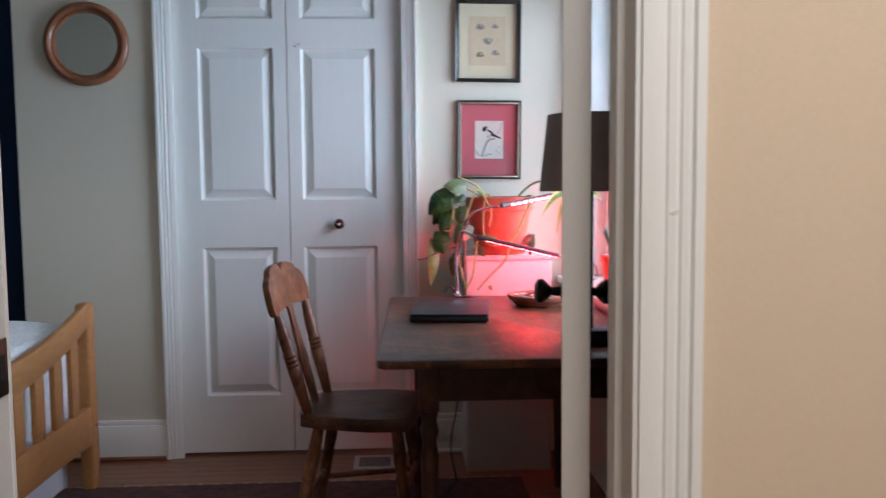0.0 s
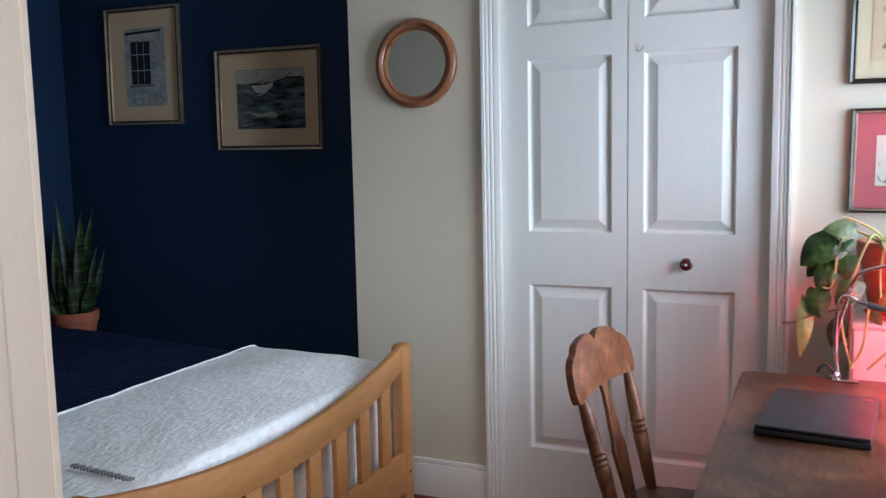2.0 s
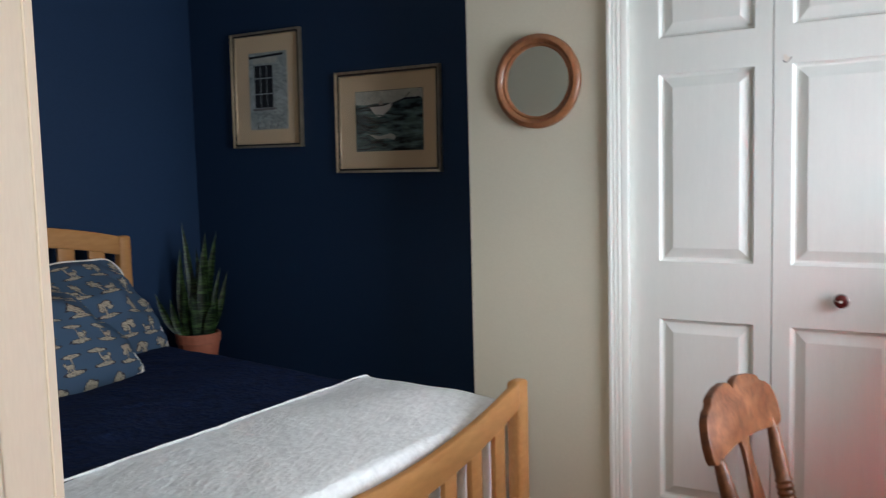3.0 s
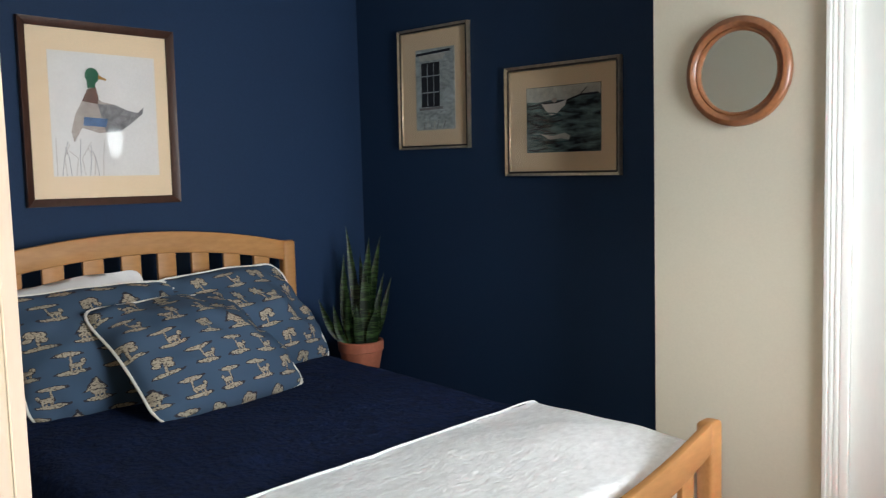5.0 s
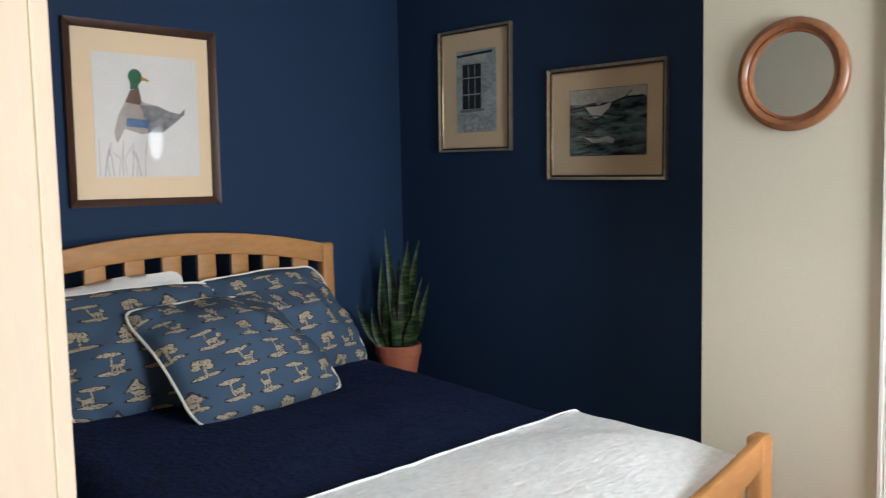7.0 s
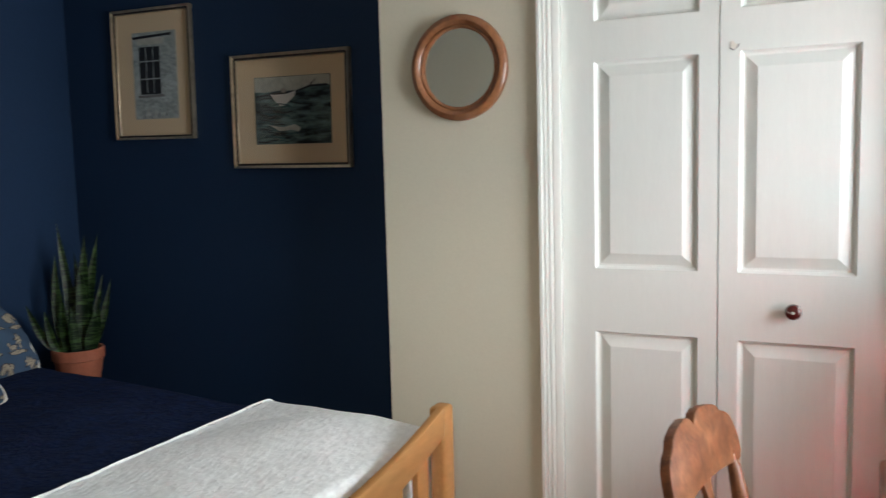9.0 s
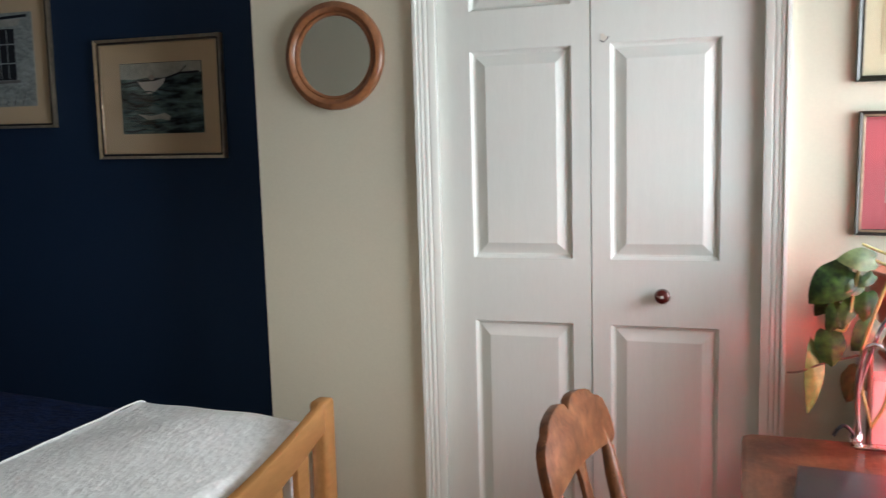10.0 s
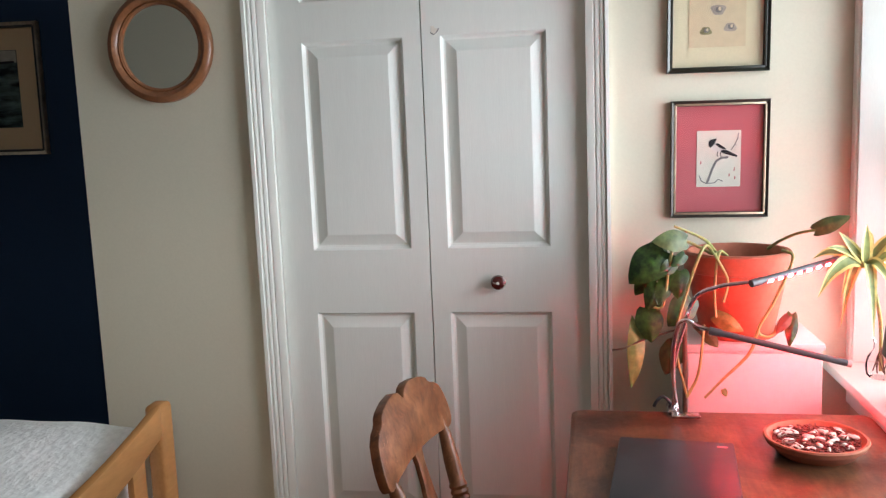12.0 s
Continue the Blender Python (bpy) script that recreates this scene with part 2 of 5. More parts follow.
WHITEPLASTIC = mat("white_plastic", (0.7, 0.69, 0.66), 0.45, vary=0.04)
CABLE = mat("black_cable", (0.012, 0.012, 0.012), 0.55, vary=0.1)
MIRROR = mat("mirror_silver", (0.82, 0.84, 0.82), 0.03, metal=1.0, vary=0.01, bump=0)
MIRROR.node_tree.nodes["Map Range"].inputs["To Max"].default_value = 0.03
MIRRORWOOD = mat("turned_oak_ring", (0.25, 0.092, 0.034), 0.38, vary=0.34, scale=7, fine=60, bump=0.12, second=(0.29, 0.115, 0.046), coat=0.2)
GLASS = pane_glass("picture_glass")
WINGLASS = pane_glass("window_glass", 0.0)
JARGLASS = pane_glass("thin_jar_glass", 0.02, 1.15)
GROUND = mat("outside_ground", (0.06, 0.09, 0.04), 0.95, vary=0.4, scale=0.4)


def motif_cloth():
    """Blue cloth with rows of small buff islands, each with trees and a dark outline, in half-drop rows."""
    m = bpy.data.materials.new("blue_toile_cloth")
    m.use_nodes = True
    nt = m.node_tree
    b = nt.nodes["Principled BSDF"]
    b.inputs["Roughness"].default_value, b.inputs["Specular IOR Level"].default_value = 0.88, 0.2

    def val(op, a, c=None, d=None):
        n = nt.nodes.new("ShaderNodeMath")
        n.operation = op
        for i, v in enumerate((a, c, d)):
            if v is None:
                continue
            if isinstance(v, (int, float)):
                n.inputs[i].default_value = v
            else:
                nt.links.new(v, n.inputs[i])
        return n.outputs[0]

    uv = nt.nodes.new("ShaderNodeUVMap")
    wob = nt.nodes.new("ShaderNodeTexNoise")
    wob.inputs["Scale"].default_value, wob.inputs["Detail"].default_value = 40, 5
    nt.links.new(uv.outputs[0], wob.inputs["Vector"])
    sep, wsep = nt.nodes.new("ShaderNodeSeparateXYZ"), nt.nodes.new("ShaderNodeSeparateXYZ")
    nt.links.new(uv.outputs[0], sep.inputs[0])
    nt.links.new(wob.outputs["Color"], wsep.inputs[0])
    u = val("MULTIPLY", val("ADD", sep.outputs[0], val("MULTIPLY", wsep.outputs[0], 0.012)), 1 / 0.150)
    v = val("MULTIPLY", val("ADD", sep.outputs[1], val("MULTIPLY", wsep.outputs[1], 0.012)), 1 / 0.104)
    row = val("FLOOR", v)
    u2 = val("ADD", u, val("MULTIPLY", val("MODULO", row, 2.0), 0.5))
    col = val("FLOOR", u2)
    x = val("SUBTRACT", val("SUBTRACT", u2, col), 0.5)
    y = val("SUBTRACT", val("SUBTRACT", v, row), 0.5)
    comb = nt.nodes.new("ShaderNodeCombineXYZ")
    nt.links.new(col, comb.inputs[0])
    nt.links.new(row, comb.inputs[1])
    rnd = nt.nodes.new("ShaderNodeTexWhiteNoise")
    rnd.noise_dimensions = "3D"
    nt.links.new(comb.outputs[0], rnd.inputs["Vector"])
    r = rnd.outputs["Value"]
    apart = nt.nodes.new("ShaderNodeSeparateColor")
    nt.links.new(rnd.outputs["Color"], apart.inputs[0])
    rnd_other = apart.outputs[1]
    side = val("SUBTRACT", val("MULTIPLY", val("GREATER_THAN", r, 0.5), 2.0), 1.0)
    xs = val("MULTIPLY", x, side)

    def blob(cx, cy, rx, ry):
        a = val("DIVIDE", val("SUBTRACT", xs, cx), rx)
        c = val("DIVIDE", val("SUBTRACT", y, cy), ry)
        return val("SQRT", val("ADD", val("MULTIPLY", a, a), val("MULTIPLY", c, c)))

    def palm(cx, cy, size):
        a = val("MULTIPLY", val("SUBTRACT", xs, cx), 1.44)
        c = val("SUBTRACT", y, cy)
        far = val("SQRT", val("ADD", val("MULTIPLY", a, a), val("MULTIPLY", c, c)))
        star = val("ABSOLUTE", val("COSINE", val("MULTIPLY", val("ARCTAN2", c, a), 3.5)))
        return val("DIVIDE", far, val("MULTIPLY", val("ADD", 0.42, val("MULTIPLY", star, 0.58)), size))

    def wedge(cx, cy, half, high):
        side_way = val("DIVIDE", val("ABSOLUTE", val("SUBTRACT", xs, cx)), half)
        rise = val("DIVIDE", val("SUBTRACT", y, cy), high)
        return val("MAXIMUM", val("ADD", side_way, rise), val("SUBTRACT", 1.0, val("MULTIPLY", rise, 6.0)))

    beast = [(0.10, -0.08, 0.15, 0.085), (0.01, -0.17, 0.024, 0.13), (0.19, -0.17, 0.024, 0.13), (0.25, 0.02, 0.055, 0.075), (0.11, -0.17, 0.02, 0.12)]
    scenes = [
        [blob(-0.02, -0.05, 0.030, 0.24), blob(-0.10, 0.16, 0.13, 0.13), blob(0.08, 0.22, 0.14, 0.13), blob(0.16, 0.05, 0.10, 0.09), blob(-0.14, -0.02, 0.09, 0.09)],
        [palm(-0.16, 0.20, 0.25), blob(-0.16, -0.02, 0.026, 0.25)] + [blob(*b) for b in beast],
        [blob(-0.06, 0.28, 0.30, 0.075), blob(-0.02, 0.05, 0.024, 0.26)] + [blob(*b) for b in beast],
        [wedge(0.05, -0.02, 0.24, 0.40)] + [blob(b[0] - 0.12, b[1] - 0.02, b[2], b[3]) for b in beast],
    ]
    d = blob(0.0, -0.31, 0.33, 0.075)
    for k, shapes in enumerate(scenes):
        one = shapes[0]
        for other in shapes[1:]:
            one = val("MINIMUM", one, other)
        pick = val("COMPARE", val("FLOOR", val("MULTIPLY", rnd_other, 3.999)), float(k), 0.1)
        d = val("MINIMUM", d, val("ADD", one, val("MULTIPLY", val("SUBTRACT", 1.0, pick), 20.0)))
    frill = nt.nodes.new("ShaderNodeTexNoise")
    frill.inputs["Scale"].default_value, frill.inputs["Detail"].default_value = 95, 3
    nt.links.new(uv.outputs[0], frill.inputs["Vector"])
    d = val("ADD", d, val("MULTIPLY", val("SUBTRACT", frill.outputs[0], 0.5), 0.75))
    inner, outer = val("LESS_THAN", d, 0.92), val("LESS_THAN", d, 1.16)
    fine = nt.nodes.new("ShaderNodeTexNoise")
    fine.inputs["Scale"].default_value, fine.inputs["Detail"].default_value = 150, 4
    nt.links.new(uv.outputs[0], fine.inputs["Vector"])
    ramp = nt.nodes.new("ShaderNodeValToRGB")
    ramp.color_ramp.elements[0].position, ramp.color_ramp.elements[1].position = 0.38, 0.50
    ramp.color_ramp.elements[0].color, ramp.color_ramp.elements[1].color = (0.080, 0.062, 0.048, 1), (0.40, 0.335, 0.245, 1)
    nt.links.new(fine.outputs[0], ramp.inputs[0])
    base = nt.nodes.new("ShaderNodeMix")
    base.data_type = "RGBA"
    base.inputs[6].default_value, base.inputs[7].default_value = (0.053, 0.090, 0.142, 1), (0.035, 0.032, 0.04, 1)
    nt.links.new(outer, base.inputs[0])
    full = nt.nodes.new("ShaderNodeMix")
    full.data_type = "RGBA"
    nt.links.new(inner, full.inputs[0])
    nt.links.new(base.outputs[2], full.inputs[6])
    nt.links.new(ramp.outputs[0], full.inputs[7])
    nt.links.new(full.outputs[2], b.inputs["Base Color"])
    weave = nt.nodes.new("ShaderNodeTexNoise")
    weave.inputs["Scale"].default_value = 500
    nt.links.new(uv.outputs[0], weave.inputs["Vector"])
    bp = nt.nodes.new("ShaderNodeBump")
    bp.inputs["Strength"].default_value, bp.inputs["Distance"].default_value = 0.15, 0.002
    nt.links.new(weave.outputs[0], bp.inputs["Height"])
    nt.links.new(bp.outputs[0], b.inputs["Normal"])
    return m


TOILE = motif_cloth()

# ---------------------------------------------------------------- mesh helpers (plan units, scaled to metres when linked)
PLACED = {}


def thing(name, at, label, category, group="", kind=""):
    ob = new(name)
    ob.empty_display_size = 0.1
    ob.matrix_basis = Matrix.Translation(Vector(at) * S)
    PLACED[ob] = ob.matrix_basis.copy()
    return tagged(ob, label, category, group, kind)


def thicken(bm, t):
    """Gives an open sheet a thickness, away from the way its faces look."""
    bm.normal_update()
    lo = {v: bm.verts.new(v.co - v.normal * t) for v in list(bm.verts)}
    edges = [e for e in bm.edges if e.is_boundary]
    rim = [(e.verts[0], e.verts[1]) for e in edges]
    mats = [(f.verts[:], f.material_index) for f in bm.faces]
    for vs, k in mats:
        bm.faces.new([lo[v] for v in reversed(vs)]).material_index = k
    for a, c in rim:
        bm.faces.new((a, c, lo[c], lo[a]))


def to_mesh(name, bm, material, smooth):
    bmesh.ops.scale(bm, vec=(S, S, S), verts=bm.verts)
    if len(bm.faces) > 1:
        bmesh.ops.recalc_face_normals(bm, faces=bm.faces)
    me = bpy.data.meshes.new(name)
    bm.to_mesh(me)
    bm.free()
    for m in (material if isinstance(material, (list, tuple)) else [material]):
        me.materials.append(m)
    if smooth:
        me.shade_smooth()
        me.set_sharp_from_angle(angle=radians(smooth))
    return me


def part(name, bm, material, parent, label="", smooth=35):
    ob = new(name, to_mesh(name, bm, material, smooth))
    ob.parent = parent
    ob.matrix_parent_inverse = PLACED.get(parent, Matrix()).inverted()
    return tagged(ob, label)


def solid(name, bm, material, label, category, kind="", smooth=35, group=""):
    ob = new(name, to_mesh(name, bm, material, smooth))
    PLACED[ob] = Matrix()
    return tagged(ob, label, category, group, kind)


def block(x0, x1, y0, y1, z0, z1, bevel=0.0, bm=None, segs=2):
    own = bmesh.new()
    bmesh.ops.create_cube(own, size=1)
    for v in own.verts:
        v.co = Vector((x0 + (v.co.x + .5) * (x1 - x0), y0 + (v.co.y + .5) * (y1 - y0), z0 + (v.co.z + .5) * (z1 - z0)))
    if bevel:
        bmesh.ops.bevel(own, geom=own.edges[:], offset=bevel, segments=segs, profile=0.5, affect="EDGES")
    return merge(bm, own)


def sheet_of(corners):
    bm = bmesh.new()
    bm.faces.new([bm.verts.new(v) for v in corners])
    return bm


def merge(bm, own):
    if bm is None:
        return own
    me = bpy.data.meshes.new("tmp")
    own.to_mesh(me)
    own.free()
    bm.from_mesh(me)
    bpy.data.meshes.remove(me)
    return bm


def lathe(profile, at=(0, 0, 0), segs=28, m=None, bm=None):
    """A turned body: profile of (radius, height), open where the radius is not 0."""
    own = bmesh.new()
    rings = []
    for r, z in profile:
        rings.append([own.verts.new((r * math.cos(a), r * math.sin(a), z)) for a in [2 * math.pi * i / segs for i in range(segs)]])
    for a, b in zip(rings, rings[1:]):
        for i in range(segs):
            own.faces.new((a[i], a[(i + 1) % segs], b[(i + 1) % segs], b[i]))
    bmesh.ops.remove_doubles(own, verts=own.verts, dist=1e-6)
    if m is not None:
        own.transform(m)
    bmesh.ops.translate(own, vec=Vector(at), verts=own.verts)
    return merge(bm, own)


def smooth_path(pts, n=8):
    """Points on a soft curve through the given ones."""
    p = [Vector(q) for q in pts]
    p = [p[0] * 2 - p[1]] + p + [p[-1] * 2 - p[-2]]
    out = []
    for i in range(1, len(p) - 2):
        for k in range(n):
            t = k / n
            a, b, c, d = p[i - 1:i + 3]
            out.append(0.5 * ((2 * b) + (c - a) * t + (2 * a - 5 * b + 4 * c - d) * t * t + (3 * b - a - 3 * c + d) * t ** 3))
    out.append(p[-2])
    return out


def tube(pts, r, segs=8, n=8, bm=None, taper=None):
    path = smooth_path(pts, n) if n else [Vector(q) for q in pts]
    own = bmesh.new()
    rings = []
    side = Vector((0.31, 0.52, 0.79))
    for i, q in enumerate(path):
        d = (path[min(i + 1, len(path) - 1)] - path[max(i - 1, 0)]).normalized()
        a = (side - d * side.dot(d)).normalized()
        b = d.cross(a)
        side = a
        rr = r if taper is None else r + (taper - r) * i / (len(path) - 1)
        rings.append([own.verts.new(q + rr * (a * math.cos(2 * math.pi * k / segs) + b * math.sin(2 * math.pi * k / segs))) for k in range(segs)])
    for a, b in zip(rings, rings[1:]):
        for i in range(segs):
            own.faces.new((a[i], a[(i + 1) % segs], b[(i + 1) % segs], b[i]))
    own.faces.new(rings[0])
    own.faces.new(rings[-1])
    return merge(bm, own)


def prism(outline, depth, m, bevel=0.0, bm=None):
    """A flat outline in x, y pushed up to the given depth, then placed by m."""
    own = bmesh.new()
    low = [own.verts.new((x, y, 0)) for x, y in outline]
    face = own.faces.new(low)
    ext = bmesh.ops.extrude_face_region(own, geom=[face])
    bmesh.ops.translate(own, vec=(0, 0, depth), verts=[g for g in ext["geom"] if isinstance(g, bmesh.types.BMVert)])
    if bevel:
        bmesh.ops.bevel(own, geom=[e for e in own.edges if abs(e.verts[0].co.z - e.verts[1].co.z) < 1e-6], offset=bevel, segments=2, profile=0.5, affect="EDGES")
    own.transform(m)
    return merge(bm, own)


def frame_of(px, py, pz, at):
    """A pose in the plan whose local x, y and z run along the given directions."""
    return Matrix.Translation(at) @ Matrix((px, py, pz)).transposed().to_4x4()


def ellipse(cx, cy, rx, ry, n=20, turn=0.0):
    c, s = math.cos(turn), math.sin(turn)
    return [(cx + c * rx * math.cos(a) - s * ry * math.sin(a), cy + s * rx * math.cos(a) + c * ry * math.sin(a)) for a in [2 * math.pi * i / n for i in range(n)]]


def strip(points, w):
    """A thin flat stroke along points."""
    p = [Vector((*q, 0)) for q in points]
    l, r = [], []
    for i, q in enumerate(p):
        d = (p[min(i + 1, len(p) - 1)] - p[max(i - 1, 0)]).normalized()
        n = Vector((-d.y, d.x, 0)) * w / 2
        l.append((q + n).to_2d()[:])
        r.append((q - n).to_2d()[:])
    return l + r[::-1]


# ---------------------------------------------------------------- the setting
X_W, X_E, Y_BLUE, Y_N, Y_S, H_CEIL = -3.53, 0.85, 4.14, 3.83, 1.277, 2.66
BUMP = -1.582  # the closet's corner


def wall(name, bm, material, label):
    return solid(name, bm, material, label, "wall", "structure", smooth=0)


wall("wall_west", block(X_W - 0.12, X_W, 1.0, Y_BLUE + 0.12, 0, H_CEIL), NAVY, "navy blue painted wall behind the bed")
wall("wall_alcove", block(X_W, BUMP + 0.02, Y_BLUE, Y_BLUE + 0.12, 0, H_CEIL), NAVY, "navy blue painted wall beside the bed")
bm = block(BUMP, -0.945, Y_N, Y_N + 0.10, 0, H_CEIL)
block(0.095, X_E + 0.2, Y_N, Y_N + 0.10, 0, H_CEIL, bm=bm)
block(-0.945, 0.095, Y_N, Y_N + 0.10, 2.31, H_CEIL, bm=bm)
block(BUMP, BUMP + 0.10, Y_N + 0.10, Y_BLUE + 0.6, 0, H_CEIL, bm=bm)
wall("wall_north", bm, CREAM, "cream painted wall round the closet door")
wall("closet_back", block(BUMP + 0.1, X_E + 0.2, Y_N + 0.55, Y_N + 0.6, 0, H_CEIL), CREAM, "cream wall inside the closet")
# the window wall: an opening with a deep reveal
WY0, WY1, WZ0, WZ1 = 2.40, 3.79, 0.80, 2.10
bm = block(X_E, X_E + 0.20, Y_S - 0.13, WY0, 0, H_CEIL)
block(X_E, X_E + 0.20, WY1, Y_N, 0, H_CEIL, bm=bm)
block(X_E, X_E + 0.20, WY0, WY1, 0, WZ0 - 0.03, bm=bm)
block(X_E, X_E + 0.20, WY0, WY1, WZ1, H_CEIL, bm=bm)
wall("wall_east", bm, CREAM, "cream painted wall with the window")
# the wall with the room's doorway
DX0, DX1 = -0.492, 0.362
bm = block(X_W, DX0 - 0.02, Y_S - 0.065, Y_S, 0, H_CEIL)
block(DX1 + 0.02, X_E, Y_S - 0.065, Y_S, 0, H_CEIL, bm=bm)
block(DX0 - 0.02, DX1 + 0.02, Y_S - 0.065, Y_S, 2.2, H_CEIL, bm=bm)
wall("wall_south", bm, CREAM, "cream painted wall round the doorway")
bm = block(-2.0, DX0 - 0.02, Y_S - 0.13, Y_S - 0.065, 0, H_CEIL)
block(DX1 + 0.02, 1.5, Y_S - 0.13, Y_S - 0.065, 0, H_CEIL, bm=bm)
block(DX0 - 0.02, DX1 + 0.02, Y_S - 0.13, Y_S - 0.065, 2.2, H_CEIL, bm=bm)
wall("hall_wall_north", bm, TAN, "tan painted hall wall round the doorway")
wall("hall_wall_west", block(-2.1, -2.0, -1.8, Y_S - 0.13, 0, H_CEIL), TAN, "tan painted hall wall")
wall("hall_wall_east", block(1.5, 1.6, -1.8, Y_S - 0.13, 0, H_CEIL), TAN, "tan painted hall wall")
bm = block(-2.1, 1.6, -1.8, -1.65, 0, H_CEIL)
wall("hall_wall_south", bm, TAN, "tan painted hall wall at the far end")
solid("ceiling", block(X_W - 0.12, X_E + 0.2, Y_S - 0.065, Y_BLUE + 0.7, H_CEIL, H_CEIL + 0.1), CEIL, "white painted ceiling", "ceiling", "structure")
solid("hall_ceiling", block(-2.1, 1.6, -1.8, Y_S - 0.065, H_CEIL, H_CEIL + 0.1), CEIL, "white painted hall ceiling", "ceiling", "structure")
floor = solid("floor", block(X_W - 0.12, X_E + 0.2, Y_S - 0.065, Y_BLUE + 0.7, -0.10, -0.012), DARK, "red-brown polished oak strip floor", "floor", "structure")
hall_floor = solid("hall_floor", block(-2.1, 1.6, -1.8, Y_S - 0.0655, -0.10, 0.0), FLOORWOOD, "red-brown oak hall floor", "floor", "structure")
solid("ground", block(-60, 60, -60, 60, -3.3, -3.0), GROUND, "green ground far below the window", "ground", "structure")


def baseboard(name, x0, x1, y0, y1, across):
    bm = block(x0, x1, y0, y1, 0, 0.155, 0.003)
    if across == "y":
        block(x0, x1, y0 + 0.004, y1, 0.155, 0.178, 0.004, bm)
        block(x0, x1, y0 - 0.012, y0, 0.0, 0.018, 0.006, bm)
    else:
        block(x0 + 0.003, x1 - 0.003, y0, y1, 0.155, 0.178, 0.004, bm)
    solid(name, bm, TRIM, "white painted wooden baseboard", "baseboard", "structure")


baseboard("baseboard_closet", BUMP - 0.015, -0.986, Y_N - 0.018, Y_N, "y")
baseboard("baseboard_corner", 0.148, X_E, Y_N - 0.018, Y_N, "y")
baseboard("baseboard_bump", BUMP - 0.018, BUMP, Y_N, Y_BLUE, "x")
baseboard("baseboard_alcove", X_W, BUMP - 0.02, Y_BLUE - 0.018, Y_BLUE, "y")
bm = block(BUMP - 0.01, -0.986, Y_N - 0.034, Y_N - 0.018, 0.0, 0.018, 0.006)
solid("shoe_moulding", bm, FLOORWOOD, "red-brown wooden strip along the baseboard", "moulding", "structure")


def reeded(name, x0, x1, y_face, depth, z0, z1, parent, flutes=3, out=-1):
    """An upright casing board with a back band and shallow reeds; out: which way along y it faces."""
    w = x1 - x0
    prof = [(0, 0), (0, 1.0), (0.16, 1.0), (0.20, 0.55), (0.26, 0.78), (0.36, 0.72), (0.40, 0.50), (0.46, 0.66), (0.58, 0.60), (0.62, 0.42), (0.68, 0.52), (0.86, 0.46), (1.0, 0.36), (1.0, 0)]
    if flutes < 0:
        prof = [(1 - a, b) for a, b in prof[::-1]]
    own = bmesh.new()
    lo = [own.verts.new((x0 + a * w, y_face + out * b * depth, z0)) for a, b in prof]
    hi = [own.verts.new((x0 + a * w, y_face + out * b * depth, z1)) for a, b in prof]
    n = len(prof)
    for i in range(n):
        own.faces.new((lo[i], lo[(i + 1) % n], hi[(i + 1) % n], hi[i]))
    own.faces.new(lo)
    own.faces.new(hi[::-1])
    return part(name, own, TRIM, parent, smooth=25)


# ---- closet: casing, jambs and a pair of folding leaves
closet = thing("door_1", (-0.43, Y_N, 0), "white six-panel folding closet doors in a moulded white casing", "closet door", kind="structure")
reeded("casing", -0.985, -0.914, Y_N, 0.026, 0, 2.38, closet, 3)
reeded("casing", 0.078, 0.146, Y_N, 0.026, 0, 2.38, closet, -1)
part("head_casing", block(-0.985, 0.146, Y_N - 0.026, Y_N, 2.38, 2.46, 0.004), TRIM, closet)
bm = block(-0.945, -0.922, Y_N, Y_N + 0.1, 0, 2.31)
block(0.088, 0.095, Y_N, Y_N + 0.1, 0, 2.31, bm=bm)
block(-0.922, 0.088, Y_N, Y_N + 0.1, 2.275, 2.31, bm=bm)
part("jamb", bm, TRIM, closet)
Y_D = 3.857
PZ = ((0.271, 0.940), (1.149, 1.815), (1.940, 2.15))


def leaf_board(x0, x1, panels, name):
    """One leaf: stiles and rails round openings, with a raised panel in each."""
    xs = [x0, panels[0], panels[1], x1]
    own = bmesh.new()
    for a, b in ((x0, panels[0]), (panels[1], x1)):
        block(a, b, Y_D, Y_D + 0.03, 0.012, 2.27, bm=own)
    zs = [0.012] + [z for p in PZ for z in p] + [2.27]
    for a, b in zip(zs[::2], zs[1::2]):
        block(xs[1], xs[2], Y_D, Y_D + 0.03, a, b, bm=own)
    bmesh.ops.remove_doubles(own, verts=own.verts, dist=1e-5)
    leaf = part(name, own, DOORPAINT, closet, smooth=0)
    for z0, z1 in PZ:
        pn = bmesh.new()
        loops = []
        for inset, deep in ((0.0, 0.0), (0.008, 0.016), (0.014, 0.018), (0.047, 0.004), (0.050, 0.003)):
            loops.append([pn.verts.new(v) for v in ((xs[1] + inset, Y_D + deep, z0 + inset), (xs[2] - inset, Y_D + deep, z0 + inset), (xs[2] - inset, Y_D + deep, z1 - inset), (xs[1] + inset, Y_D + deep, z1 - inset))])
        for a, b in zip(loops, loops[1:]):
            for i in range(4):
                pn.faces.new((a[i], a[(i + 1) % 4], b[(i + 1) % 4], b[i]))
        pn.faces.new(loops[-1])
        part("panel", pn, DOORPAINT, leaf, smooth=0)
    return leaf


